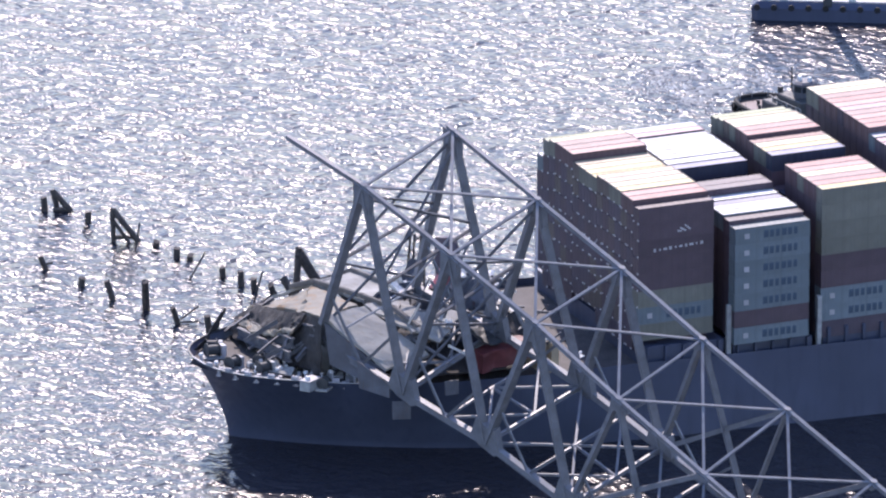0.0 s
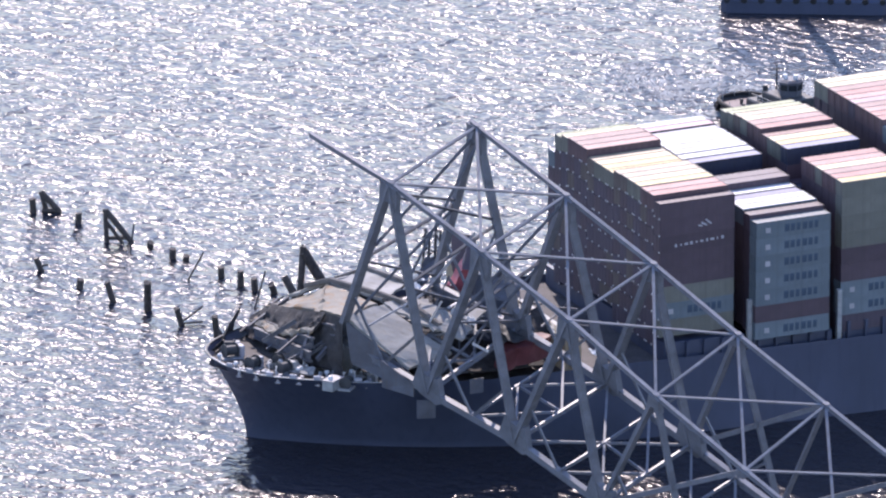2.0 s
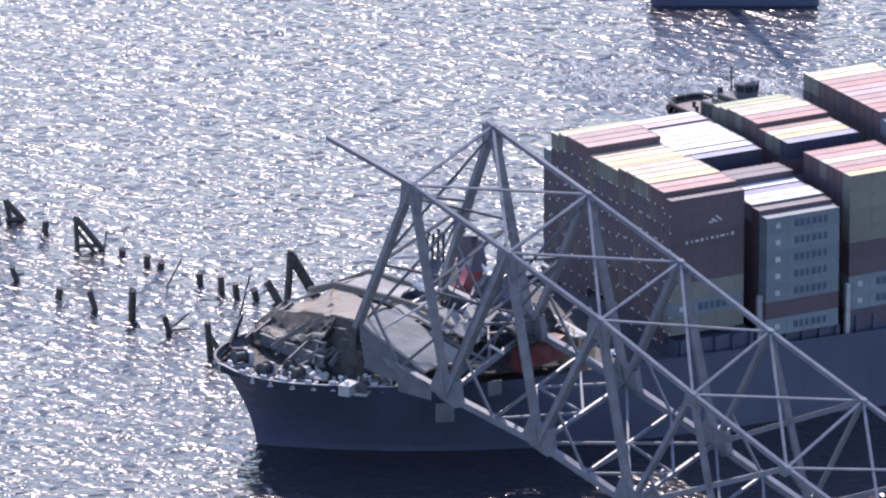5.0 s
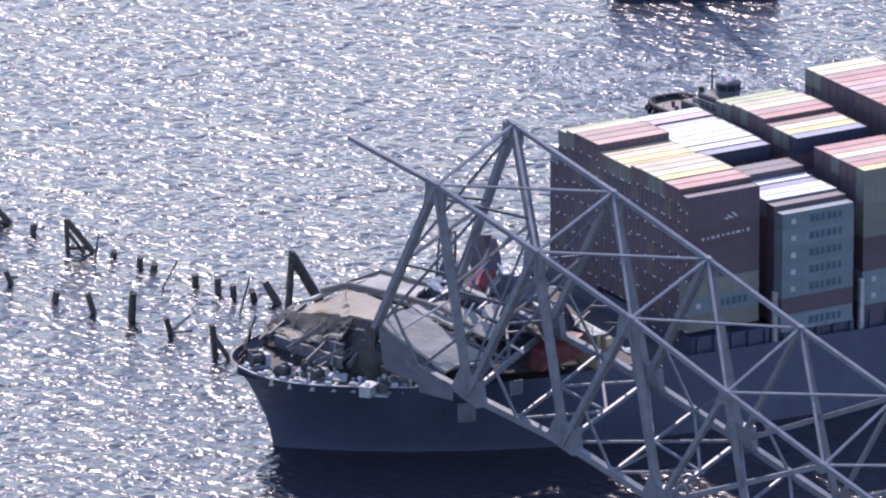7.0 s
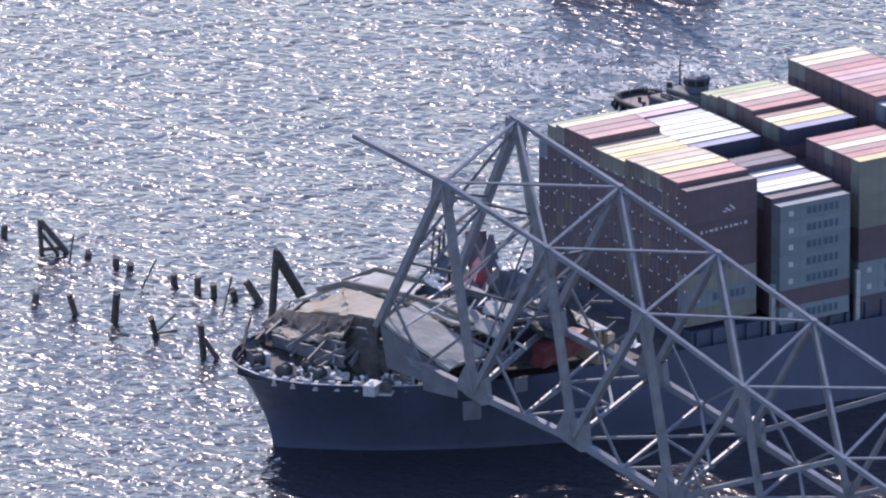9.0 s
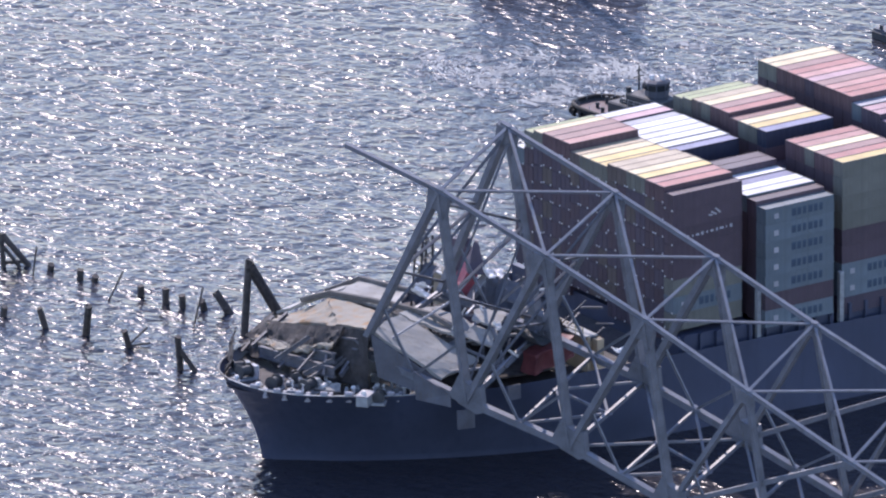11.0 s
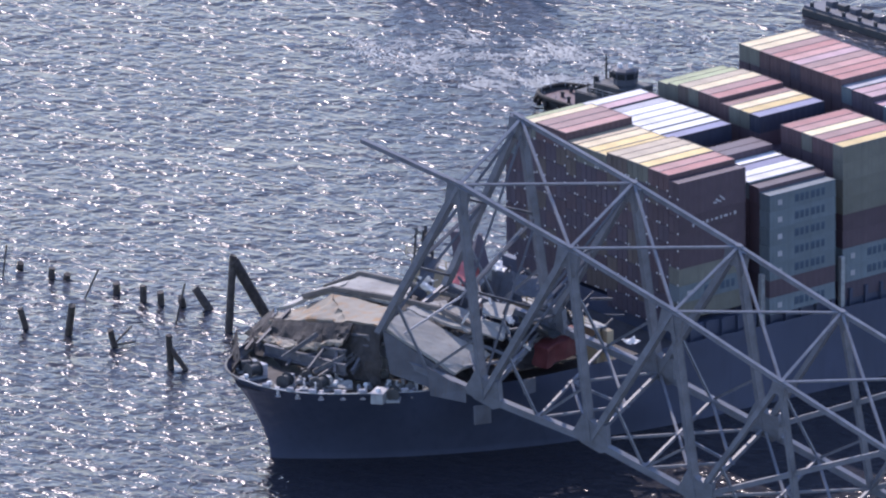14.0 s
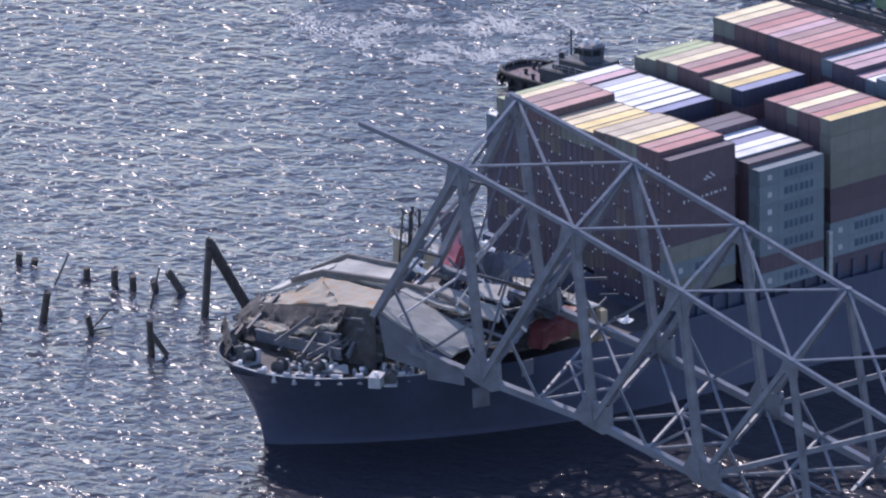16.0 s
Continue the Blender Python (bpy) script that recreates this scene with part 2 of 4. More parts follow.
def container_mesh(colour):
    """A 40-foot box: corner posts and rails proud of corrugated walls, x along its length from 0, y from 0, z from 0."""
    bm = bmesh.new()
    n = 44

    def strip(vals, flip):
        low = [bm.verts.new(p) for p in vals(0.16)]
        high = [bm.verts.new(p) for p in vals(CH - 0.12)]
        for i in range(len(low) - 1):
            q = [low[i], low[i + 1], high[i + 1], high[i]]
            bm.faces.new(q[::-1] if flip else q)
    def corr(i):
        return 0.06 if i % 4 in (0, 1) else 0.02
    for y0, s in ((0.0, 1), (CW, -1)):
        strip(lambda z, y0=y0, s=s: [(0.12 + (CL - 0.24) * i / n, y0 + s * corr(i), z) for i in range(n + 1)], s < 0)
    for x0, s in ((0.0, 1), (CL, -1)):
        strip(lambda z, x0=x0, s=s: [(x0 + s * corr(i), 0.1 + (CW - 0.2) * i / 8, z) for i in range(9)], s > 0)
    for x in (0.08, CL - 0.08):
        for y in (0.08, CW - 0.08):
            add_box(bm, (0.16, 0.16, CH), pose(x, y, CH / 2))
    for y in (0.05, CW - 0.05):
        for z, h in ((0.08, 0.16), (CH - 0.06, 0.12)):
            add_box(bm, (CL - 0.3, 0.1, h), pose(CL / 2, y, z))
    for x in (0.05, CL - 0.05):
        for z, h in ((0.08, 0.16), (CH - 0.06, 0.12)):
            add_box(bm, (0.1, CW - 0.3, h), pose(x, CW / 2, z))
    me = bpy.data.meshes.new("container")
    bm.to_mesh(me)
    bm.free()
    me.materials.append(BOX[colour])
    return me


def roof_mesh(colour):
    bm = bmesh.new()
    top = [[bm.verts.new((x, y, CH - 0.05 + (0.02 if i % 2 else 0))) for y in (0.08, CW - 0.08)] for i, x in enumerate([0.1 + (CL - 0.2) * k / 24 for k in range(25)])]
    for i in range(24):
        bm.faces.new((top[i][0], top[i + 1][0], top[i + 1][1], top[i][1]))
    bmesh.ops.recalc_face_normals(bm, faces=bm.faces)
    me = bpy.data.meshes.new("roof_panel")
    bm.to_mesh(me)
    bm.free()
    me.materials.append(BOX[colour])
    return me


def door_mesh(colour):
    """One leaf of the end doors, just proud of the end wall."""
    bm = bmesh.new()
    add_box(bm, (0.06, CW * 0.42, CH - 0.4), pose(0, 0, 0), 0.02)
    me = bpy.data.meshes.new("end_door")
    bm.to_mesh(me)
    bm.free()
    me.materials.append(BOX[colour])
    return me


def letter_mesh(w):
    """A plain bar shape that stands for one worn letter."""
    pts = [(0, 0), (w, 0), (w + 0.06, 1.15), (0.06, 1.15)]
    bm = bmesh.new()
    f = bm.faces.new([bm.verts.new((x, 0.01, z)) for x, z in pts])
    r = bmesh.ops.extrude_face_region(bm, geom=[f])
    bmesh.ops.translate(bm, vec=(0, -0.02, 0), verts=[v for v in r["geom"] if isinstance(v, bmesh.types.BMVert)])
    bmesh.ops.recalc_face_normals(bm, faces=bm.faces)
    me = bpy.data.meshes.new("letter_bar")
    bm.to_mesh(me)
    bm.free()
    me.materials.append(PALE_BLUE_MARK)
    return me


def casting_mesh():
    bm = bmesh.new()
    add_box(bm, (0.2, 0.17, 0.28), pose(-0.05, 0, 0), 0.03)
    me = bpy.data.meshes.new("corner_casting")
    bm.to_mesh(me)
    bm.free()
    me.materials.append(WHITE)
    return me


MESH = {k: container_mesh(k) for k in BOX}
ROOF = {k: roof_mesh(k) for k in BOX}
DOOR = {k: door_mesh(k) for k in BOX}
CASTING = casting_mesh()
LETTER = [letter_mesh(w) for w in (0.78, 0.62, 0.7)]
NAMES = {"maroon": "dark maroon", "red": "faded red", "pink": "light pink-red", "brown": "brown-red", "cream": "cream", "yellow": "ochre yellow",
         "tan": "tan", "white": "white", "grey": "light grey", "navy": "navy blue", "slate": "grey-blue", "blue": "lavender blue", "olive": "olive", "lilac": "lilac", "green": "pale green", "plum": "dark plum", "umber": "umber brown", "rust": "rust red"}


BAY_X = (-1.0, 13.7, 28.5, 45.3)


# darker copies of the roof paints for box bodies: wall shade put into colour
SHADED_BODY = {"cream": "olive", "yellow": "olive", "tan": "umber", "green": "olive", "pink": "rust", "red": "rust", "brown": "rust", "lilac": "plum", "white": "slate", "grey": "slate", "blue": "navy"}


def container(colour, x, y, z, mark=False):
    ob = new("shipping_container", MESH[SHADED_BODY.get(colour, colour)])
    ob.matrix_world = pose(x, y, z, 0, BOX_TILT, 0)
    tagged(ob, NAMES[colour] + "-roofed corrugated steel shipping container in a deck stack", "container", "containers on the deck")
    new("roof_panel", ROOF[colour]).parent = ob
    if x == BAY_X[0]:
        for dy in (CW * 0.27, CW * 0.73):
            leaf = new("end_door", DOOR[SHADED_BODY.get(colour, colour)])
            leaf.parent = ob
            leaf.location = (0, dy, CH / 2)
        for cy in ((0.25,) if (int(z * 10) + int(y * 10)) % 3 else (0.25, CW - 0.3)):
            c = new("corner_casting", CASTING)
            c.parent = ob
            c.location = (0, cy, 0.2)
    if mark:
        lettering(ob)
    return ob


def lettering(ob):
    """A pale emblem square and a row of dark bars where the side carries its name."""
    bm = bmesh.new()
    add_box(bm, (0.8, 0.02, 0.8), pose(1.9, -0.005, 1.25))
    part("emblem", bm, BOX["grey"], ob)
    for i in range(6):
        bar = new("letter_bar", LETTER[i * 2 % 3])
        bar.parent = ob
        bar.location = (4.6 + i * 0.98, -0.006, 0.7)


def side_mark(ob, kind):
    """Worn white marks on a dark container side: a slanted emblem or a row of small bars."""
    if kind == 0:
        bits = [("emblem", 7.2, 1.2, 1.1, 0.28, 30), ("emblem", 7.9, 1.5, 1.2, 0.28, 42), ("emblem", 6.6, 1.0, 0.7, 0.28, 10)]
    else:
        bits = [("letter_bar", 2.6 + 0.85 * i, 1.0 + 0.04 * i, w * 0.75, 0.34 if i % 3 else 0.5, 0) for i, w in enumerate((0.5, 0.35, 0.8, 0.6, 0.4, 0.7, 0.5, 0.9, 0.3, 0.6))]
    for nm, x, z, w, h, r in bits:
        bm = bmesh.new()
        add_box(bm, (w, 0.02, h), pose(x, -0.005, z, 0, r, 0))
        part(nm, bm, BOX["grey"], ob)


# boxes below the top tier: dark paints that carry the stack walls' shade
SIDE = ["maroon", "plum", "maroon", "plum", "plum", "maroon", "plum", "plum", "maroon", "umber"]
rng = random.Random(7)
CORE = []


def bay(x, columns, base=14.2, near_side=(), front=True):
    """Columns from the ship's near side outward: (y, top, colour). The front and top boxes are things; the rest fills in behind."""
    for i, (y, top, colour) in enumerate(columns):
        nxt = columns[i - 1][1] if i else 0
        k = 0
        z = top - CH
        while z > base - 1.6:
            exposed = k == 0 or front or i == 0 or i == len(columns) - 1 or (z + CH > nxt + 0.4)
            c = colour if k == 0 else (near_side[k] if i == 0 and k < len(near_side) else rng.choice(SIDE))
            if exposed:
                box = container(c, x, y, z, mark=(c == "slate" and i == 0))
                if x == BAY_X[0] and i == 0 and k in (1, 2):
                    side_mark(box, k - 1)
            else:
                CORE.append((x, y, z))
            k += 1
            z -= CH + 0.02


def cols(y0, tops, pitch=2.5):
    return [(y0 + pitch * i, z, c) for i, (z, c) in enumerate(tops)]


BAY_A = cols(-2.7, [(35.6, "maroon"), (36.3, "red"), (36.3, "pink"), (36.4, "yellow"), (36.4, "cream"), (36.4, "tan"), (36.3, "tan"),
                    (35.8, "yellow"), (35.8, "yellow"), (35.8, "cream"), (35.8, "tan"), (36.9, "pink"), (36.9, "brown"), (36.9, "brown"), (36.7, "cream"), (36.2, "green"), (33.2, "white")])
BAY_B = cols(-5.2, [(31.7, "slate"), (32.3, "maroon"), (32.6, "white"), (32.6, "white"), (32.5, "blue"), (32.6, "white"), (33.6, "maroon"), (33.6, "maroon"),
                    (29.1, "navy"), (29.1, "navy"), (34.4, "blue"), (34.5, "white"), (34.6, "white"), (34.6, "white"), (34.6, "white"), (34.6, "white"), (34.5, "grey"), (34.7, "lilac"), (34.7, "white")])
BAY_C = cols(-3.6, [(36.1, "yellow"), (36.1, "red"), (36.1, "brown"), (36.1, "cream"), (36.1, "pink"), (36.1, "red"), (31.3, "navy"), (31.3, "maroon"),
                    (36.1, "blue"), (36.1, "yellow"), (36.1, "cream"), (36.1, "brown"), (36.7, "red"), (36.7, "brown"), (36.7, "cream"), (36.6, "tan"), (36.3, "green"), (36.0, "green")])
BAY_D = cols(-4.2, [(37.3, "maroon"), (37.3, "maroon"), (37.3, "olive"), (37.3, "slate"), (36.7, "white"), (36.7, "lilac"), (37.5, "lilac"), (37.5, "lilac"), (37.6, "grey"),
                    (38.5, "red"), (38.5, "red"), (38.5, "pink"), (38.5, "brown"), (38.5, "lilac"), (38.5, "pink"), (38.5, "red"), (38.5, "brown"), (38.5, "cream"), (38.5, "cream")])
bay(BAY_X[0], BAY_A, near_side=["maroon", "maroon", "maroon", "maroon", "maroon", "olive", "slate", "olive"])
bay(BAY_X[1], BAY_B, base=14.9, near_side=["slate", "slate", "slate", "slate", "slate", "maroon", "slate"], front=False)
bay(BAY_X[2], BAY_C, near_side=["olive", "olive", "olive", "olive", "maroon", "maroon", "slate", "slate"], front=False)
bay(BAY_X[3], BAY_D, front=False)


def build_core():
    bm = bmesh.new()
    for x, y, z in CORE:
        add_box(bm, (CL - 0.1, CW - 0.1, CH - 0.02), pose(x + CL / 2, y + CW / 2, z + CH / 2))
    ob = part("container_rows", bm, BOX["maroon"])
    tagged(ob, "dark maroon containers packed inside the deck stacks", "containers", kind="stuff")


build_core()


def build_hatches():
    for x0, n, top in ((-0.5, 13.2, 14.05), (14.2, 13.0, 13.15), (29.0, 13.2, 14.3), (45.3, 13.2, 14.0)):
        bm = bmesh.new()
        add_box(bm, (n, 45.0, top - 10.8), pose(x0 + n / 2, CY, (top + 10.8) / 2))
        part("hatch_coaming", bm, HULL, ship, "dark blue hatch coaming under the stacks")
        for i in range(5):
            bm = bmesh.new()
            add_box(bm, (0.5, 0.6, top - 10.8), pose(x0 + 0.8 + i * (n - 1.6) / 4, CY - 22.8, (top + 10.8) / 2))
            part("coaming_bracket", bm, HULL, ship)
    for x in (13.3, 28.1, 43.5):
        bm = bmesh.new()
        add_box(bm, (0.7, 0.8, 9.0), pose(x, CY - 22.9, 15.0), 0.05)
        part("lashing_post", bm, GREY, ship, "grey lashing post between stacks")


build_hatches()


# ---- fallen bridge truss ----
V = Vector
N = {0: V((-57.3, -2.5, 52.4)), 1: V((-50.4, -16.6, 47.9)), 2: V((-42.3, -31.7, 40.7)), 3: V((-34.2, -45.1, 33.2)), 4: V((-27.2, -60.6, 25.4)),
     5: V((-19.7, -75.3, 17.6)), 6: V((-12.0, -90.1, 9.9)), 7: V((-4.3, -104.8, 2.2))}
F = {1: V((-33.0, -7.6, 52.4)), 2: V((-26.25, -25.2, 45.8)), 3: V((-18.5, -39.5, 38.4)), 4: V((-11.65, -54.4, 31.1)), 5: V((-4.2, -69.0, 23.8)), 6: V((3.3, -83.6, 16.4)), 7: V((10.8, -98.2, 9.0))}
for _nodes in (N, F):
    for _k in _nodes:
        _nodes[_k].z -= 0.2
B = {0: V((-48.4, 8.0, 17.2)), 1: V((-41.2, -9.6, 12.9)), 2: V((-34.1, -25.7, 9.1)), 3: V((-26.7, -40.6, 3.0)), 4: V((-19.5, -56.0, -3.5))}
G = {0: V((-30.5, 14.5, 21.5)), 1: V((-23.2, -1.0, 18.2)), 2: V((-15.9, -17.6, 13.6)), 3: V((-9.6, -34.1, 8.1)), 4: V((-2.2, -49.4, 1.6)), 5: V((6.0, -65.5, -3.2))}
TOP_UP = V((0.0, -0.453, 0.883))


def build_truss():
    truss = empty("bridge_truss", pose(0, 0, 0))
    tagged(truss, "collapsed grey steel bridge truss lying across a ship's bow", "bridge truss")

    def member(name, a, b, w, h, material=STEEL, kind="box", up=TOP_UP, label=""):
        bm = bmesh.new()
        beam(bm, a, b, w, h, up, kind)
        return part(name, bm, material, truss, label)

    for i in range(7):
        member("top_chord", N[i], N[i + 1], 0.6, 0.68)
        if i >= 1:
            member("top_chord", F[i], F[i + 1], 0.6, 0.68)
    member("top_chord", F[1], F[1] + (F[1] - F[2]) * 0.06, 0.7, 0.8)
    for i in range(1, 7):
        member("top_strut", N[i], F[i], 0.4, 0.4, kind="i")
        if i < 6:
            mid = (N[i] + F[i + 1]) / 2
            member("lateral_brace", N[i], F[i + 1], 0.34, 0.3, kind="i")
            member("lateral_brace", F[i], N[i + 1], 0.38, 0.34, kind="i")
            plate(truss, mid, F[i] - N[i], N[i + 1] - N[i], 0.6)
    for i in range(4):
        member("bottom_chord", B[i], B[i + 1], 0.95, 1.05)
        member("bottom_chord", G[i], G[i + 1], 0.9, 1.05)
    member("bottom_chord", G[4], G[5], 0.9, 1.05)
    # web legs of both trusses
    legs = [(1, 0), (1, 1), (2, 1), (2, 2), (3, 2), (3, 3)]
    for i, j in legs:
        member("web_leg", N[i], B[j], 0.95, 1.15, up=(1, 0, 0.2))
        member("web_leg", F[i], G[j], 0.95, 1.15, up=(1, 0, 0.2))
    for a, b in ((N[4], B[3]), (F[4], G[3]), (F[4], G[4]), (N[4], B[4])):
        member("web_leg", a, b, 0.75, 0.85, up=(1, 0, 0.2))
    for a, b in ((N[5], B[3]), (F[5], G[3]), (F[6], G[4]), (F[5], G[4])):
        member("web_diagonal", a, b, 0.6, 0.7)
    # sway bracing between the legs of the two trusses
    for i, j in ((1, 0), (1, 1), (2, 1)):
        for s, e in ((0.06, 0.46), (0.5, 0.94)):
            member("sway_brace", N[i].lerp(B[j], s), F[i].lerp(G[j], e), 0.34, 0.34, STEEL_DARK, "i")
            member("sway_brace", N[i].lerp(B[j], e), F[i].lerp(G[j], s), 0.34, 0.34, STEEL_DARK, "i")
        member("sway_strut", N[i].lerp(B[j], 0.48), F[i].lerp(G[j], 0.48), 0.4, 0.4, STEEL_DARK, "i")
    # floor beams and bottom laterals
    for i in range(5):
        member("floor_beam", B[i], G[i], 0.5, 0.85 if i < 2 else 0.6, kind="i", up=(0, 0, 1))
        if i < 4:
            bm_, gm = (B[i] + B[i + 1]) / 2, (G[i] + G[i + 1]) / 2
            member("floor_beam", bm_, gm, 0.4, 0.42, kind="i", up=(0, 0, 1))
            c = (bm_ + gm) / 2
            for p in ((B[i], B[i + 1], G[i], G[i + 1]) if i > 1 else (B[i + 1], G[i + 1])):
                member("bottom_lateral", p, c, 0.36, 0.36, kind="i", up=(0, 0, 1))
            knee = (B[i + 1] + G[i + 1]) / 2
            for p in (bm_, gm, c):
                member("knee_brace", p, knee, 0.38, 0.36, kind="i", up=(0, 0, 1))
            plate(truss, knee, B[i + 1] - B[i], G[i] - B[i], 1.1)
            plate(truss, c, B[i + 1] - B[i], G[i] - B[i], 0.9)
            for q, top in ((bm_, (N[i + 1], B[i], B[i + 1])), (gm, (F[i + 1], G[i], G[i + 1]))):
                member("sub_hanger", q, top[0].lerp(top[1], 0.72), 0.32, 0.36, kind="i")
                member("sub_hanger", q, top[0].lerp(top[2], 0.72), 0.32, 0.36, kind="i")
                plate(truss, q, B[i + 1] - B[i], N[1] - B[1], 1.3)
    for up_, low in ((N, B), (F, G)):
        c = (up_[2] - up_[1]).normalized()
        for i in range(1, 7):
            d1 = (low[i - 1] - up_[i]).normalized() if i < 5 else -c
            d2 = (low[i] - up_[i]).normalized() if i < 5 else (low[4] - up_[5]).normalized()
            k = 1.0 if i < 4 else 0.6
            p = up_[i]
            gusset(truss, [p - c * 1.7 * k, p + c * 1.7 * k, p + c * 1.2 * k + d2 * 2.0 * k, p + d2 * 4.6 * k + c * 0.5, p + (d1 + d2) * 1.7 * k, p + d1 * 4.6 * k - c * 0.5, p - c * 1.2 * k + d1 * 2.0 * k] if i < 5 else
                   [p - c * 1.2, p + c * 1.2, p + c * 0.6 + d2 * 1.4, p - c * 0.6 + d2 * 1.4])
            plate(truss, p + TOP_UP * 0.36, c, F[1] - N[1], 0.95)
        for j in range(1, 4):
            p = low[j]
            e1, e2 = (up_[j] - p).normalized(), (up_[j + 1] - p).normalized()
            gusset(truss, [p - c * 3.0, p - c * 1.6 - e1 * 1.1, p + c * 1.6 - e1 * 1.1, p + c * 3.0, p + e2 * 4.4 + c * 0.8, p + (e1 + e2) * 1.8, p + e1 * 4.4 - c * 0.8])
    return truss


def gusset(parent, pts):
    """A thick double gusset plate with the given outline, spanning the members' width."""
    bm = bmesh.new()
    n = (pts[1] - pts[0]).cross(pts[3] - pts[0]).normalized()
    f = bm.faces.new([bm.verts.new(p - n * 0.52) for p in pts])
    r = bmesh.ops.extrude_face_region(bm, geom=[f])
    bmesh.ops.translate(bm, vec=n * 1.04, verts=[v for v in r["geom"] if isinstance(v, bmesh.types.BMVert)])
    bmesh.ops.triangulate(bm, faces=[g for g in bm.faces if len(g.verts) > 4])
    bmesh.ops.recalc_face_normals(bm, faces=bm.faces)
    part("gusset_plate", bm, STEEL, parent)


def plate(parent, c, along_, side, size):
    """An eight-sided gusset plate in the plane of two directions."""
    x = along_.normalized()
    z = x.cross(side).normalized()
    y = z.cross(x)
    m = Matrix((x, y, z)).transposed().to_4x4()
    m.translation = c
    bm = bmesh.new()
    vs = bmesh.ops.create_cone(bm, segments=8, radius1=size / 2, radius2=size / 2, depth=0.9 if size > 2 else 0.12, cap_ends=True)["verts"]
    bmesh.ops.scale(bm, vec=(1.25, 0.95, 1), verts=vs)
    bmesh.ops.transform(bm, matrix=m @ pose(0, 0, 0, 0, 0, 22.5), verts=vs)
    part("gusset_plate", bm, STEEL, parent)


truss = build_truss()


# ---- road deck on the bow ----
BARRIER = mat("weathered_barrier_concrete", (0.15, 0.142, 0.135), 0.9, var=0.3, scale=0.4, dirt=(0.09, 0.08, 0.07), dirt_amount=0.5)
GIRDER = mat("grey_girder_steel", (0.092, 0.102, 0.125), 0.6, var=0.25, scale=0.5, dirt=(0.12, 0.09, 0.07), streak=1)
# red with the shade around the lying container mixed into the paint
SHADED_RED = mat("shaded_red_paint", (0.13, 0.032, 0.036), 0.6, var=0.25, scale=0.6, dirt=(0.10, 0.03, 0.03))
def slab(pts, thick, material, label, sub=7, rough=0.25, seed=1):
    """A cracked slab through four corners, uneven, with thickness and broken edges."""
    a, b, c, d = [V(p) for p in pts]
    bm = bmesh.new()
    nrm = (b - a).cross(d - a).normalized()
    if nrm.z < 0:
        nrm = -nrm
    top = [[None] * (sub + 1) for _ in range(sub + 1)]
    for i in range(sub + 1):
        for j in range(sub + 1):
            p = a.lerp(b, i / sub).lerp(d.lerp(c, i / sub), j / sub)
            q = p + nrm * rough * (noise.noise(p * 0.16 + V((seed, 0, 0))) + 0.4 * noise.noise(p * 0.6))
            if i in (0, sub) or j in (0, sub):
                q += V((noise.noise(p * 0.9), noise.noise(p * 0.9 + V((9, 0, 0))), 0)) * rough * 1.6
            top[i][j] = bm.verts.new(q)
    faces = [bm.faces.new((top[i][j], top[i + 1][j], top[i + 1][j + 1], top[i][j + 1])) for i in range(sub) for j in range(sub)]
    bmesh.ops.recalc_face_normals(bm, faces=faces)
    if sum(f.normal.z for f in faces) < 0:
        bmesh.ops.reverse_faces(bm, faces=faces)
    r = bmesh.ops.extrude_face_region(bm, geom=faces)
    bmesh.ops.translate(bm, vec=-nrm * thick, verts=[v for v in r["geom"] if isinstance(v, bmesh.types.BMVert)])
    bmesh.ops.recalc_face_normals(bm, faces=bm.faces)
    ob = part("road_slab", bm, material)
    tagged(ob, label, "road slab", "broken road slabs")
    return ob


U1, U2, U3, U4 = (-35.5, 28.6, 20.4), (-33.2, 19.0, 20.6), (-39.0, 13.6, 20.7), (-43.0, 25.3, 20.4)
M1, M2, M3, M4 = (-43.5, 24.6, 20.1), (-41.0, 11.5, 20.7), (-48.9, 5.0, 21.3), (-49.0, 13.5, 20.0)
slab([U4, U1, U2, U3], 0.45, CONCRETE, "pale dusty concrete road slab lying over the bow", 8, 0.3, 1)
slab([(-46.5, 34.5, 16.0), (-39.5, 35.0, 17.6), U1, U4], 0.45, CONCRETE, "pale concrete road slab sagging towards the water side", 8, 0.4, 2)
slab([M4, M1, M2, M3], 0.45, ASPHALT, "rust-stained worn road slab lying over the bow", 9, 0.35, 3)
slab([(-51.5, 28.5, 16.6), (-46.8, 34.0, 15.9), M1, M4], 0.45, ASPHALT, "crumpled edge of a rust-stained road slab", 9, 0.7, 4)
slab([(-48.7, 5.4, 21.4), (-41.9, -3.4, 14.9), (-34.0, -1.6, 15.6), (-40.8, 9.6, 21.0)], 0.5, CONCRETE, "pale broken concrete road slab tilted towards the water", 9, 0.25, 5)
slab([(-40.3, 10.5, 21.0), (-35.6, 1.5, 18.6), (-29.6, 2.0, 18.3), (-33.0, 12.0, 20.4)], 0.4, CONCRETE, "broken concrete road slab under twisted steel", 8, 0.4, 6)
slab([(-33.0, 1.6, 20.9), (-30.4, -1.6, 20.4), (-27.0, 2.4, 21.0), (-31.0, 4.4, 21.6)], 0.3, CONCRETE, "loose pale slab fragment propped on the wreckage", 5, 0.3, 7)
slab([(-36.0, -0.4, 19.6), (-33.6, -3.4, 18.2), (-31.0, -1.5, 19.3), (-33.8, 1.2, 20.6)], 0.3, CONCRETE, "loose pale slab fragment propped on the wreckage", 5, 0.3, 8)


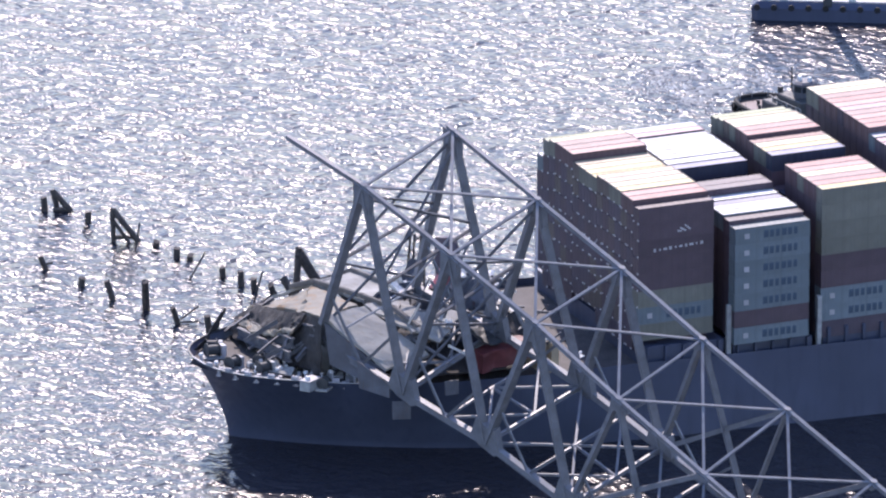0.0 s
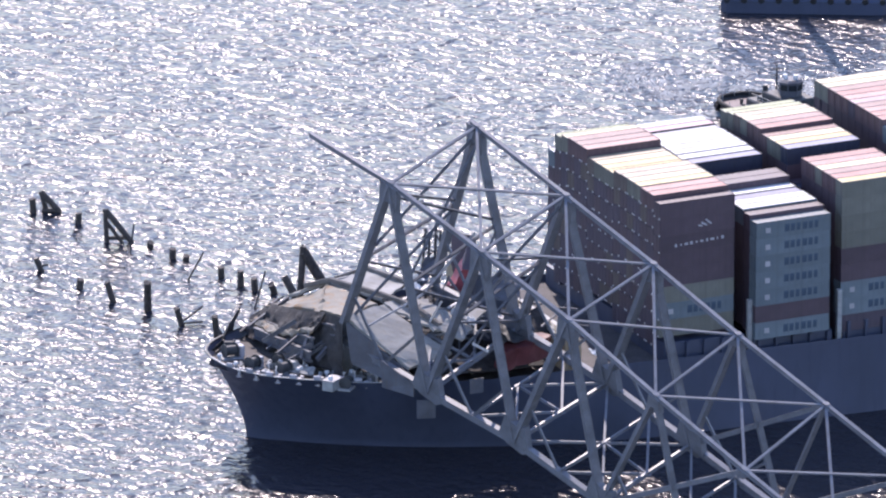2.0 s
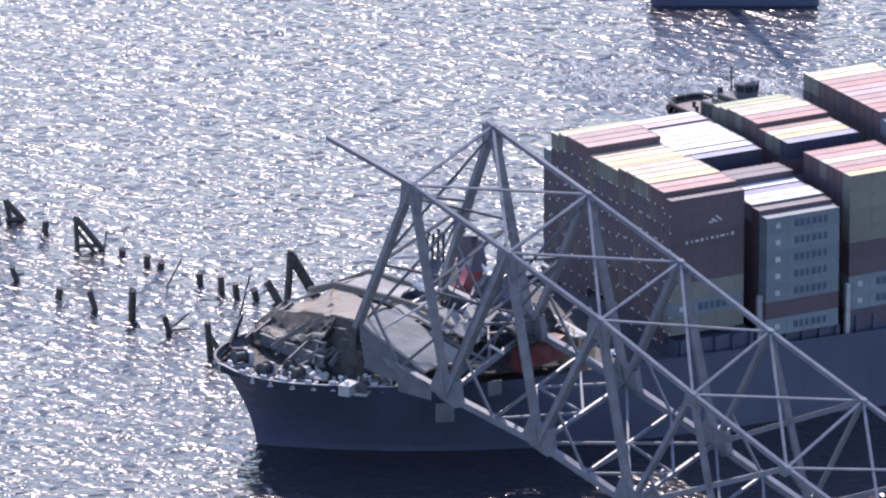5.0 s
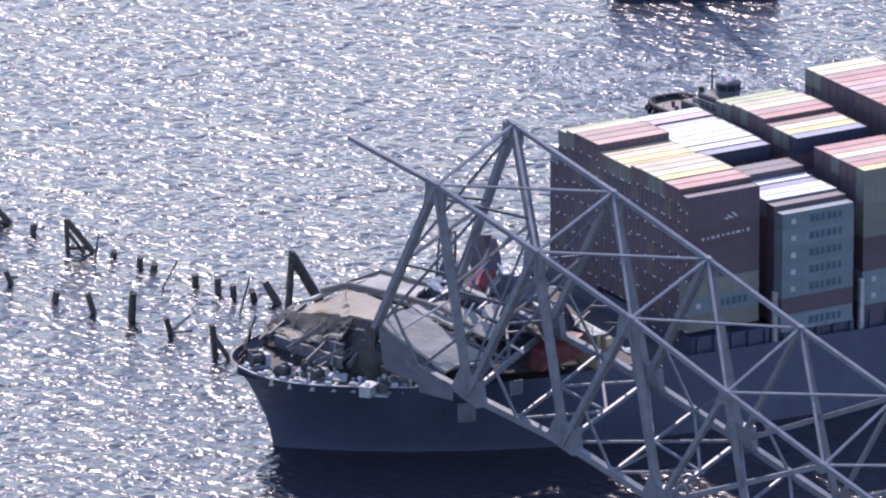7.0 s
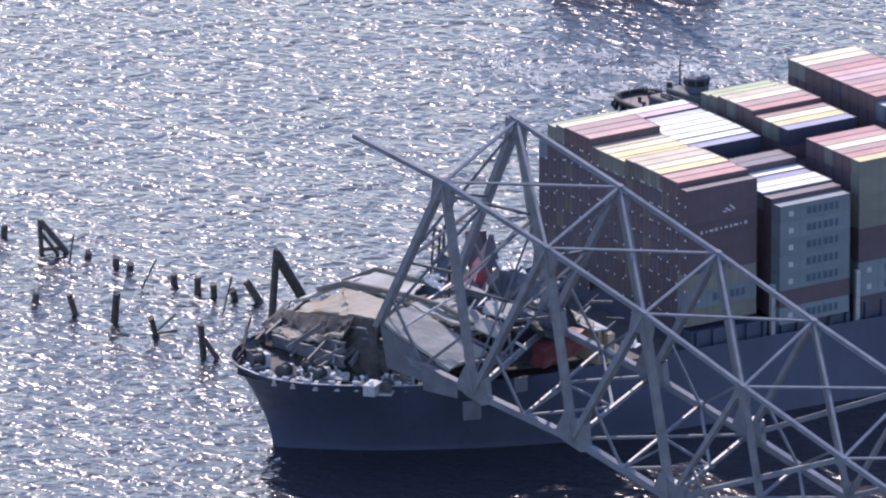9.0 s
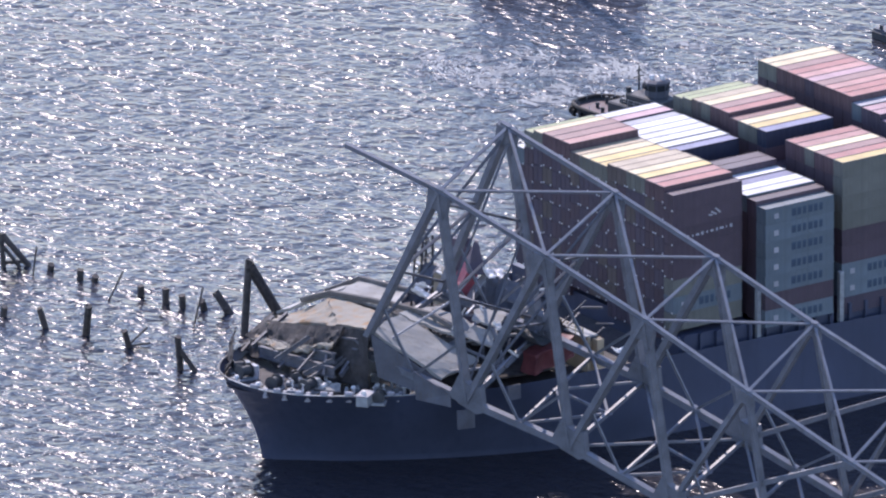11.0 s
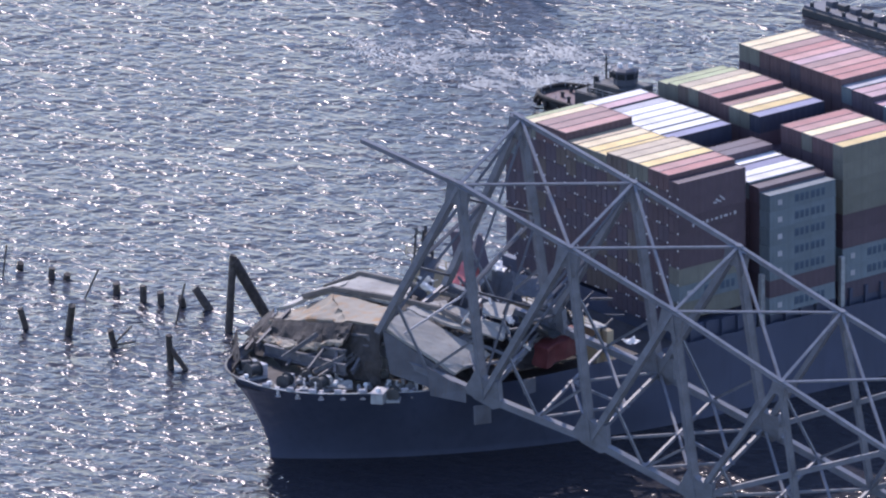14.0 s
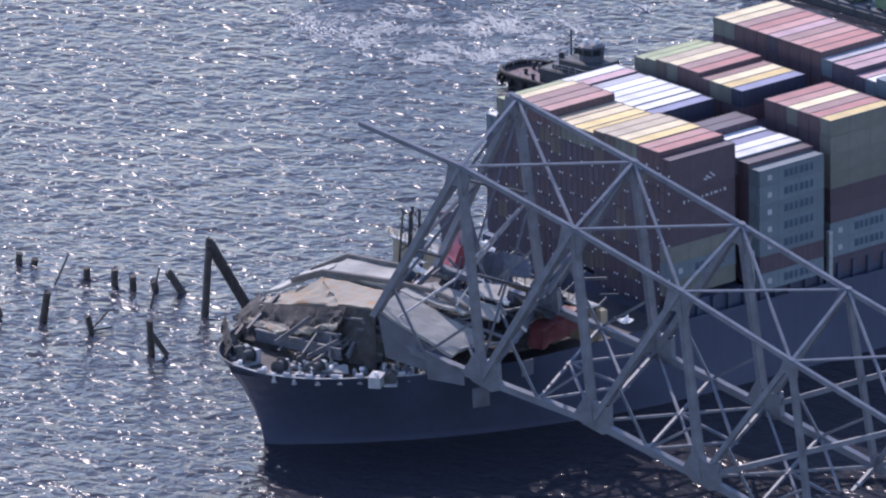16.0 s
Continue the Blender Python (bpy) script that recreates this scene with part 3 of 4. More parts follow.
def kerb_line(name, pts, w, h, material, label, cat):
    ob = tagged(empty(name), label, cat)
    for p, q in zip(pts, pts[1:]):
        bm = bmesh.new()
        beam(bm, p, q, w, h, kind="solid")
        part("section", bm, material, ob)
    return ob


kerb_line("road_barrier", [(-45.2, 29.6, 18.9), (-43.0, 25.0, 20.8), (-39.3, 14.0, 21.2), (-36.6, 7.6, 20.8), (-34.6, 2.0, 19.1)], 0.7, 0.75, BARRIER,
          "dark weathered concrete road barrier on broken slabs", "road barrier")
kerb_line("road_kerb", [(-39.0, 33.0, 18.3), (-35.5, 28.8, 20.8), (-33.0, 19.0, 21.0), (-31.0, 11.0, 20.8)], 0.6, 0.7, BARRIER, "dark concrete kerb along a broken road slab", "kerb")


def steel_plate(name, pts, label, material=STEEL, thick=0.12):
    a, b, c, d = [V(p) for p in pts]
    bm = bmesh.new()
    n = (b - a).cross(d - a).normalized() * thick
    lo = [bm.verts.new(p) for p in (a, b, c, d)]
    hi = [bm.verts.new(p + n) for p in (a, b, c, d)]
    bm.faces.new(lo[::-1])
    bm.faces.new(hi)
    for i in range(4):
        k = (i + 1) % 4
        bm.faces.new((lo[i], lo[k], hi[k], hi[i]))
    bmesh.ops.recalc_face_normals(bm, faces=bm.faces)
    ob = part(name, bm, material)
    tagged(ob, label, "steel plate")
    return ob


steel_plate("deck_girder", [(-48.7, 4.9, 20.6), (-42.0, -3.9, 14.2), (-42.4, -4.4, 11.6), (-48.2, 3.8, 14.2)], "grey-blue steel deck girder web below a tilted slab", GIRDER, 0.3)
steel_plate("deck_girder", [(-46.2, -2.5, 16.4), (-42.6, -7.0, 13.4), (-42.8, -7.4, 11.6), (-46.0, -3.0, 12.2)], "grey-blue steel girder plate against the hull", GIRDER, 0.3)
steel_plate("hanging_plate", [(-43.2, -9.9, 11.8), (-40.3, -9.9, 11.6), (-40.3, -10.0, 8.8), (-43.2, -10.0, 9.0)], "grey steel plate hanging beside the hull", GIRDER, 0.25)
steel_plate("hanging_plate", [(-35.2, -10.9, 14.4), (-33.0, -10.8, 14.4), (-33.0, -10.9, 12.2), (-35.2, -11.0, 12.2)], "grey steel plate caught in the truss", GIRDER, 0.2)


def girders():
    r = random.Random(21)
    runs = [((-50.8, 29.0, 14.9), (-49.4, 7.0, 18.6)), ((-53.0, 27.5, 14.3), (-52.0, 9.5, 16.2)), ((-46.0, 31.0, 14.6), (-46.4, 6.0, 18.8)),
            ((-41.5, 33.0, 15.0), (-41.5, 8.0, 18.8)), ((-55.2, 25.0, 13.9), (-53.0, 8.0, 14.6)), ((-37.0, 30.0, 17.5), (-36.5, 6.0, 17.3))]
    for a, b in runs:
        bm = bmesh.new()
        beam(bm, a, b, 0.7, 1.7, kind="i")
        tagged(part("road_girder", bm, STEEL_DARK), "dark rusted steel road girder under broken slabs", "girder", "girders under the road")
    for i in range(16):
        y = r.uniform(6, 32)
        x0 = r.uniform(-57, -51)
        a = V((x0, y, 12.9 + r.uniform(0, 1.5)))
        b = V((x0 + r.uniform(2, 8), y + r.uniform(-4, 4), 15 + r.uniform(0, 3.5)))
        bm = bmesh.new()
        beam(bm, a, b, r.uniform(0.25, 0.5), r.uniform(0.3, 0.7), kind="i")
        tagged(part("bent_beam", bm, STEEL_DARK), "dark twisted steel beam in the bow wreckage", "steel beam", "twisted beams")


girders()


def bent_sheet(c, size, turn, curl, material, label, seed):
    """A torn, curled sheet of metal with thickness."""
    bm = bmesh.new()
    n, grid = 7, []
    for i in range(n + 1):
        row = []
        for j in range(n + 1):
            u, v = i / n - 0.5, j / n - 0.5
            p = V((u * size[0], v * size[1], curl * (u * u * 4) + 0.35 * noise.noise(V((u * 4, v * 4, seed)))))
            if i in (0, n) or j in (0, n):
                p += V((noise.noise(V((u * 9, v * 9, seed + 5))), noise.noise(V((u * 9, v * 9, seed + 8))), 0)) * 0.5
            row.append(bm.verts.new(p))
        grid.append(row)
    fs = [bm.faces.new((grid[i][j], grid[i + 1][j], grid[i + 1][j + 1], grid[i][j + 1])) for i in range(n) for j in range(n)]
    r = bmesh.ops.extrude_face_region(bm, geom=fs)
    bmesh.ops.translate(bm, vec=(0, 0, -0.1), verts=[v for v in r["geom"] if isinstance(v, bmesh.types.BMVert)])
    bmesh.ops.recalc_face_normals(bm, faces=bm.faces)
    bmesh.ops.transform(bm, matrix=pose(*c, *turn), verts=bm.verts)
    tagged(part("torn_sheet", bm, material), label, "metal sheet", "torn metal sheets")


def ragged_strip(name, top, low, material, label, seed, sub=30, thick=0.25):
    """A ragged, crumpled band between two lines of points."""
    jit = random.Random(seed)

    def at(line, u):
        k = u * (len(line) - 1)
        i = min(int(k), len(line) - 2)
        return V(line[i]).lerp(V(line[i + 1]), k - i)
    bm = bmesh.new()
    rows = []
    for i in range(sub + 1):
        u = i / sub
        a, b = at(top, u), at(low, u)
        col = []
        for j in range(6):
            p = a.lerp(b, j / 5)
            n = noise.noise_vector(p * 0.35 + V((seed, 0, 0))) * 1.3 + noise.noise_vector(p * 1.1 + V((0, seed, 0))) * 0.55
            n += V((jit.uniform(-1, 1), jit.uniform(-1, 1), jit.uniform(-1, 1))) * 0.38
            col.append(bm.verts.new(p + n * (0.1 + 0.55 * j / 5)))
        rows.append(col)
    fs = [bm.faces.new((rows[i][j], rows[i + 1][j], rows[i + 1][j + 1], rows[i][j + 1])) for i in range(sub) for j in range(5)]
    bmesh.ops.recalc_face_normals(bm, faces=fs)
    r = bmesh.ops.extrude_face_region(bm, geom=fs)
    bmesh.ops.translate(bm, vec=(0.1, 0.05, -thick), verts=[v for v in r["geom"] if isinstance(v, bmesh.types.BMVert)])
    bmesh.ops.recalc_face_normals(bm, faces=bm.faces)
    tagged(part(name, bm, material), label, "wreckage", "crumpled road edge")


# curtain and ledge stand in for the shadowed hollow below the slabs
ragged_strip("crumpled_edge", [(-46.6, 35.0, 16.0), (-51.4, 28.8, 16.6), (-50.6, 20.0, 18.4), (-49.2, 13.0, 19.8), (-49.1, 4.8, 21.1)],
             [(-51.0, 36.0, 12.9), (-55.8, 29.0, 12.9), (-55.0, 20.0, 12.8), (-52.6, 12.0, 12.8), (-49.6, 4.6, 12.6)], RUBBLE, "crumpled underside of the road, darkened for its shadow, hanging off the slabs", 2)
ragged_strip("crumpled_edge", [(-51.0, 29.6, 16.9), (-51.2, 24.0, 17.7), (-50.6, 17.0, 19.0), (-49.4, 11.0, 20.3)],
             [(-53.8, 30.0, 14.4), (-53.8, 24.0, 14.9), (-52.8, 16.0, 15.9), (-51.0, 10.5, 18.0)], RUBBLE, "crumpled road ledge, darkened for shade, folded over the foredeck", 7, thick=0.5)
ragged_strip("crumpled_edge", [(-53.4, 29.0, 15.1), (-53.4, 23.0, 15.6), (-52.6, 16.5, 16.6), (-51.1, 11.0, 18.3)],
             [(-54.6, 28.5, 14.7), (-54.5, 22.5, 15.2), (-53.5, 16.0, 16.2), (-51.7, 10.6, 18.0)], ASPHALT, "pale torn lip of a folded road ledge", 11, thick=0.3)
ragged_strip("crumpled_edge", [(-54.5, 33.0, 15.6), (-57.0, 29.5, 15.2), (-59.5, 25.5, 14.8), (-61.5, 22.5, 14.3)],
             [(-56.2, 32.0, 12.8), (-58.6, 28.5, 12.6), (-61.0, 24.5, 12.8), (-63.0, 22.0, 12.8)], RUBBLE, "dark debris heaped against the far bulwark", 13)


for i, (c, s, turn, curl, m, lb) in enumerate([
        ((-33.8, 15.0, 21.5), (2.0, 2.6), (25, 10, 40), 0.6, WHITE, "crumpled white sheet among the wreckage"),
        ((-32.0, 17.0, 21.8), (1.6, 2.0), (-15, 30, 10), 0.5, WHITE, "crumpled white sheet among the wreckage"),
        ((-31.5, -2.2, 20.6), (1.3, 1.6), (35, 20, 10), 0.4, WHITE, "small torn white sheet caught in the truss"),
        ((-24.5, 9.5, 21.4), (3.2, 5.0), (60, 18, -25), 1.0, GIRDER, "grey buckled container wall leaning in the wreckage"),
        ((-21.5, 12.0, 19.8), (3.6, 4.6), (48, 10, -10), 0.8, GIRDER, "grey buckled container wall leaning in the wreckage"),
        ((-28.5, 14.0, 18.4), (3.2, 5.0), (66, 30, -40), 0.9, GIRDER, "grey-blue buckled sheet standing in the wreckage"),
        ((-25.5, 9.6, 24.6), (1.8, 1.8), (30, 25, 10), 0.6, WHITE, "crumpled white sheet on top of the wreckage"),
        ((-22.5, 6.0, 22.0), (4.2, 3.6), (40, 15, -20), 0.5, GIRDER, "grey-blue buckled panel leaning in the wreckage"),
        ((-24.0, 11.6, 20.6), (2.4, 6.4), (38, 12, -55), 0.9, GIRDER, "grey-blue buckled panel leaning in the wreckage"),
        ((-29.5, 20.5, 21.0), (2.2, 6.5), (46, 8, -58), 0.7, GIRDER, "grey-blue buckled panel leaning in the wreckage"),
        ((-16.0, 20.8, 19.8), (1.8, 4.0), (20, 15, 0), 0.4, WHITE, "torn white sheet on the breakwater"),
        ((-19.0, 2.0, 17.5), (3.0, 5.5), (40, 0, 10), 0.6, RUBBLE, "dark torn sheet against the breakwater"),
        ((-12.6, -6.2, 14.8), (2.4, 1.6), (10, 5, 0), 0.3, WHITE, "white sheet lying beside the breakwater"),
        ((-27.0, -3.0, 18.4), (5.0, 5.5), (20, 20, 30), 0.9, DARKGEAR, "dark buckled sheet inside the truss")]):
    bent_sheet(c, s, turn, curl, m, lb, i * 3.1)


# wreckage sheets whose dark colour also puts shade over the sunlit deck
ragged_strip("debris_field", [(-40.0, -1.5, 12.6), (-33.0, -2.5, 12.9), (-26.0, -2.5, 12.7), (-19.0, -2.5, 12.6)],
             [(-40.0, 9.0, 15.0), (-33.0, 9.0, 15.5), (-26.0, 9.0, 15.0), (-19.0, 9.0, 14.5)], RUBBLE, "tangled wreckage, darkened for shade, covering the deck under the truss", 31, 26)
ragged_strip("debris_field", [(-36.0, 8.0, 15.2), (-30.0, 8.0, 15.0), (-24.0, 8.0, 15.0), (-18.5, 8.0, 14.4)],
             [(-35.0, 30.0, 15.5), (-30.0, 30.0, 15.0), (-24.0, 30.0, 14.5), (-18.5, 30.0, 14.0)], RUBBLE, "tangled wreckage, darkened for shade, covering the deck ahead of the containers", 37, 26)
ragged_strip("dust_patch", [(-57.4, 9.6, 12.75), (-55.8, 7.4, 12.75), (-53.6, 5.4, 12.7)], [(-56.6, 12.0, 13.0), (-54.6, 9.8, 13.0), (-52.4, 7.4, 12.9)], CONCRETE, "pale heap of broken concrete on the foredeck", 41, 12)


# ---- crushed containers ahead of the stacks ----
def crushed_box(m, size, material, label, cat="container", taper=0.0):
    """A dented container: corrugated box, skewed and caved in."""
    bm = bmesh.new()
    add_box(bm, size)
    bmesh.ops.subdivide_edges(bm, edges=bm.edges, cuts=7, use_grid_fill=True)
    for v in bm.verts:
        p = v.co
        d = noise.noise_vector(p * 0.45 + V((size[0], 3, 1)))
        v.co = p + d * 0.45 + V((0.12 * p.z, 0.08 * p.z, 0)) + (V((0, 0.07, 0)) if int((p.x + 50) * 2) % 2 else V())
    for v in bm.verts:
        k = 1 - taper * (v.co.z / size[2] + 0.5)
        v.co.x, v.co.y = v.co.x * k, v.co.y * k
    bmesh.ops.transform(bm, matrix=m, verts=bm.verts)
    tagged(part("crushed_container", bm, material), label, cat, "crushed containers")


crushed_box(pose(-24.2, 14.8, 25.8, 4, 4, 62), (3.0, 2.8, 4.6), BOX["plum"], "crushed dark container end pointing upward", taper=0.8)
crushed_box(along((-27.0, 16.6, 18.2), (-23.4, 16.2, 24.6))[0], (7.0, 2.5, 2.0), RED, "crushed red shipping container leaning on end")
crushed_box(along((-25.4, 14.0, 18.6), (-22.4, 12.8, 22.8))[0], (5.2, 2.4, 2.3), GREY, "dented grey container leaning beside a red one")
crushed_box(pose(-24.6, 15.0, 17.0, 4, 8, 50), (2.6, 2.6, 6.6), BOX["plum"], "crushed dark container standing in the wreckage")
crushed_box(pose(-23.6, 18.8, 21.8, -8, 10, 40), (2.8, 2.6, 11.0), BOX["maroon"], "crushed dark maroon container standing on end")
crushed_box(pose(-23.5, -3.6, 15.4, 4, -6, 14), (8.5, 2.6, 3.0), SHADED_RED, "dented red shipping container lying on the foredeck")
crushed_box(pose(-25.0, 5.0, 16.6, 8, 10, -20), (9.0, 2.6, 2.6), BOX["navy"], "dented navy shipping container lying on the foredeck")
crushed_box(pose(-27.0, 10.0, 18.0, 20, -12, 30), (9.5, 2.5, 2.6), BOX["maroon"], "dented maroon shipping container under the truss")


# ---- breakwater ahead of the stacks ----
def build_breakwater():
    bw = empty("breakwater")
    tagged(bw, "tan steel breakwater wall with railings ahead of the containers", "breakwater")
    bm = bmesh.new()
    add_box(bm, (0.5, 46, 5.4), pose(-16.6, CY, 14.2))
    for i in range(16):
        add_box(bm, (1.4, 0.3, 5.0), pose(-15.8, CY - 22.5 + 3 * i, 13.9))
    part("wall", bm, BOX["tan"], bw)
    bm = bmesh.new()
    add_box(bm, (2.6, 46, 0.2), pose(-16.4, CY, 17.0))
    part("walkway", bm, GREY, bw)
    for i in range(24):
        bm = bmesh.new()
        add_box(bm, (0.14, 0.14, 1.3), pose(-17.6, CY - 22.9 + 2 * i, 17.7))
        part("stanchion", bm, BOX["cream"], bw)
    for z in (17.6, 18.0, 18.35):
        bm = bmesh.new()
        add_box(bm, (0.12, 46, 0.12), pose(-17.6, CY, z))
        part("rail", bm, BOX["tan"], bw)
    bm = bmesh.new()
    add_box(bm, (1.2, 1.2, 4.4), pose(-15.3, -4.4, 14.4))
    part("post", bm, BOX["tan"], bw)


build_breakwater()


# ---- foredeck gear ----
def winch(x, y, z, turn, s=1.0, light=True):
    w = empty("mooring_winch", pose(x, y, z, 0, 0, turn))
    tagged(w, "grey mooring winch with rope drum on the foredeck", "winch", "mooring winches")
    bm = bmesh.new()
    add_box(bm, (2.8 * s, 2.0 * s, 0.35), pose(0, 0, 0.17), 0.05)
    part("base", bm, GREY, w)
    bm = bmesh.new()
    add_cyl(bm, 0.65 * s, 0.65 * s, 1.5 * s, pose(0, 0, 1.05 * s, 90, 0, 90), 14)
    for k in (-0.78, 0.78):
        add_cyl(bm, 0.95 * s, 0.95 * s, 0.1, pose(k * s, 0, 1.05 * s, 90, 0, 90), 14)
    part("drum", bm, DARKGEAR, w)
    bm = bmesh.new()
    add_box(bm, (0.7 * s, 1.3 * s, 1.5 * s), pose(1.35 * s, 0, 0.9 * s), 0.08)
    part("gearbox", bm, BOX["grey"] if light else GREY, w)


for x, y, turn, s, l in [(-60.5, 12.5, 30, 1.1, True), (-57.2, 8.5, 20, 1.2, False), (-61.5, 19.0, 0, 1.2, True), (-60.4, 22.5, -20, 1.0, False), (-56.0, 13.5, 60, 1.0, True), (-50.6, -0.4, 50, 1.0, False)]:
    winch(x, y, deck_z(x), turn, s, l)


def bollard(x, y, z, turn):
    b = empty("twin_bollard", pose(x, y, z, 0, 0, turn))
    tagged(b, "pale steel twin bollard near the bulwark", "bollard", "bollards on the foredeck")
    bm = bmesh.new()
    add_box(bm, (1.9, 0.8, 0.14), pose(0, 0, 0.07))
    part("base", bm, BOX["grey"], b)
    for k in (-0.55, 0.55):
        bm = bmesh.new()
        add_cyl(bm, 0.26, 0.26, 0.9, pose(k, 0, 0.5), 12)
        add_cyl(bm, 0.34, 0.34, 0.12, pose(k, 0, 0.95), 12)
        part("post", bm, BOX["grey"], b)


for x in (-63.4, -61.6, -59.0, -56.2, -53.6, -49.8, -47.0):
    bollard(x, side_y(x, deck_z(x) + 1, -1) + 1.6, deck_z(x), 62 + (x + 66) * -1.6)


def chock(x, s):
    y = side_y(x, deck_z(x) + 1.1, -s) + s * 0.45
    bm = bmesh.new()
    add_box(bm, (1.1, 0.5, 0.5), pose(x, y, deck_z(x) + 1.4, 0, 0, s * (-60 + (x + 66) * 2.4)), 0.1)
    tagged(part("fairlead", bm, BOX["grey"]), "pale grey fairlead on the bulwark rail", "fairlead", "fairleads")


for x in (-64.6, -62.8, -60.6, -57.6, -54.4, -51.6, -48.8):
    chock(x, 1)


def build_hatch_house():
    h = empty("winch_house", pose(-52.6, 0.2, deck_z(-52.6), 0, 0, 38))
    tagged(h, "pale grey steel locker with a white top on the deck edge", "locker")
    bm = bmesh.new()
    add_box(bm, (3.2, 1.8, 1.5), pose(0, 0, 0.75), 0.06)
    part("body", bm, GREY, h)
    bm = bmesh.new()
    add_box(bm, (3.4, 2.0, 0.16), pose(0, 0, 1.58), 0.05)
    part("top", bm, BOX["grey"], h)
    bm = bmesh.new()
    add_cyl(bm, 0.45, 0.3, 0.6, pose(-0.7, 0, 1.9), 12)
    part("vent", bm, WHITE, h)


build_hatch_house()


def foredeck_clutter():
    r = random.Random(5)
    for i in range(46):
        x = r.uniform(-64, -44)
        hb = half_breadth(x, deck_z(x)) - 1.2
        y = CY - hb * r.uniform(0.35, 1.0)
        z = deck_z(x)
        bm = bmesh.new()
        k = i % 4
        if k == 0:
            add_cyl(bm, 0.22, 0.22, 1.1, pose(0, 0, 0.55), 10)
            add_cyl(bm, 0.42, 0.3, 0.3, pose(0, 0, 1.2), 10)
            nm, lb, m = "deck_vent", "small pale mushroom vent on the foredeck", WHITE
        elif k == 1:
            add_box(bm, (r.uniform(0.6, 1.6), r.uniform(0.5, 1.2), r.uniform(0.5, 1.2)), pose(0, 0, 0.4), 0.06)
            add_box(bm, (0.4, 0.4, 0.3), pose(0.1, 0, 1.0))
            nm, lb, m = "deck_locker", "small grey steel deck locker", GREY
        elif k == 2:
            for q in range(3):
                add_box(bm, (r.uniform(0.8, 1.8), 0.4, 0.25), pose(r.uniform(-0.4, 0.4), r.uniform(-0.4, 0.4), 0.15 + 0.2 * q, r.uniform(-20, 20), r.uniform(-20, 20), r.uniform(0, 90)))
            nm, lb, m = "debris_pile", "heap of pale concrete rubble on the deck", CONCRETE
        else:
            add_cyl(bm, 0.07, 0.07, 2.0, pose(0, 0, 1.0), 8)
            add_box(bm, (0.9, 0.07, 0.07), pose(0, 0, 1.9))
            add_box(bm, (0.9, 0.07, 0.07), pose(0, 0, 1.2))
            nm, lb, m = "rail_post", "thin bent white rail post on the foredeck", WHITE
        ob = part(nm, bm, m)
        ob.matrix_world = pose(x, y, z, 0, 0, r.uniform(0, 180))
        tagged(ob, lb, nm.replace("_", " "), "foredeck clutter")


foredeck_clutter()


def build_foremast():
    f = empty("foremast", pose(-27.5, 25.5, 12.0))
    tagged(f, "dark lattice foremast leaning among the wreckage", "mast")
    for dx, dy in ((0, 0), (2.4, 0), (0, 2.4), (2.4, 2.4)):
        bm = bmesh.new()
        beam(bm, (dx, dy, 0), (dx * 0.7 + 1, dy * 0.7, 14.5), 0.28, 0.28)
        part("leg", bm, DARKGEAR, f)
    for z in (3, 5.5, 8, 10.5, 13):
        bm = bmesh.new()
        for a, b in (((0, 0), (2.4, 0)), ((2.4, 0), (2.4, 2.4)), ((2.4, 2.4), (0, 2.4)), ((0, 2.4), (0, 0))):
            beam(bm, (a[0] * 0.8 + 0.5, a[1] * 0.8, z), (b[0] * 0.8 + 0.5, b[1] * 0.8, z + 1.5), 0.14, 0.14)
        part("brace", bm, DARKGEAR, f)


build_foremast()


def hanging_rods():
    r = random.Random(11)
    for i in range(70):
        a = V((r.uniform(-36, -16), r.uniform(-6, 20), r.uniform(15, 22)))
        b = a + V((r.uniform(-4, 4), r.uniform(-4, 4), r.uniform(-2.5, 4)))
        bm = bmesh.new()
        beam(bm, a, b, r.uniform(0.12, 0.35), r.uniform(0.12, 0.4), kind="i")
        m = (STEEL_DARK, GIRDER, STEEL_DARK, GIRDER, STEEL, STEEL_DARK, WHITE)[i % 7]
        tagged(part("twisted_bar", bm, m), "twisted steel bar in the wreckage ahead of the containers", "steel bar", "twisted bars")


hanging_rods()


def thin_pole():
    # pale grey holds the sun's brightness; the elbow fits the camera's view
    pole = empty("brace_pole")
    tagged(pole, "thin steel brace pole in sunlit-pale grey leaning from slab to truss", "pole")
    elbow = (-38.5, -0.2, 24.9)
    for p, q in (((-47.0, 5.0, 18.4), elbow), (elbow, (-33.4, -8.3, 36.2))):
        bm = bmesh.new()
        beam(bm, p, q, 0.3, 0.3, kind="solid")
        part("length", bm, BOX["grey"], pole)


thin_pole()


# ---- timber posts ----
def pile(base, top, r0=0.36, extra=(), label="dark wet broken timber post standing in the river"):
    base, top = V(base), V(top)

    def leg(name, a, b, ra, rb, parent=None):
        bm = bmesh.new()
        m, n = along(a, b)
        vs = bmesh.ops.create_cone(bm, segments=10, radius1=ra, radius2=rb, depth=n, cap_ends=True)["verts"]
        for v in vs:
            v.co.z += 0.25 * noise.noise(v.co * 3 + a) if v.co.z > 0 else 0
            v.co.x *= 1 + 0.15 * noise.noise(v.co * 2)
        bmesh.ops.transform(bm, matrix=m @ pose(0, 0, 0, 0, 90, 0), verts=vs)
        return part(name, bm, TIMBER, parent)

    ob = tagged(leg("timber_post", base - (top - base).normalized() * 1.5, top, r0, r0 * 0.9), label, "post", "old timber posts in the river")
    for a, b, r in extra:
        leg("brace", V(a), V(b), r, r, ob)


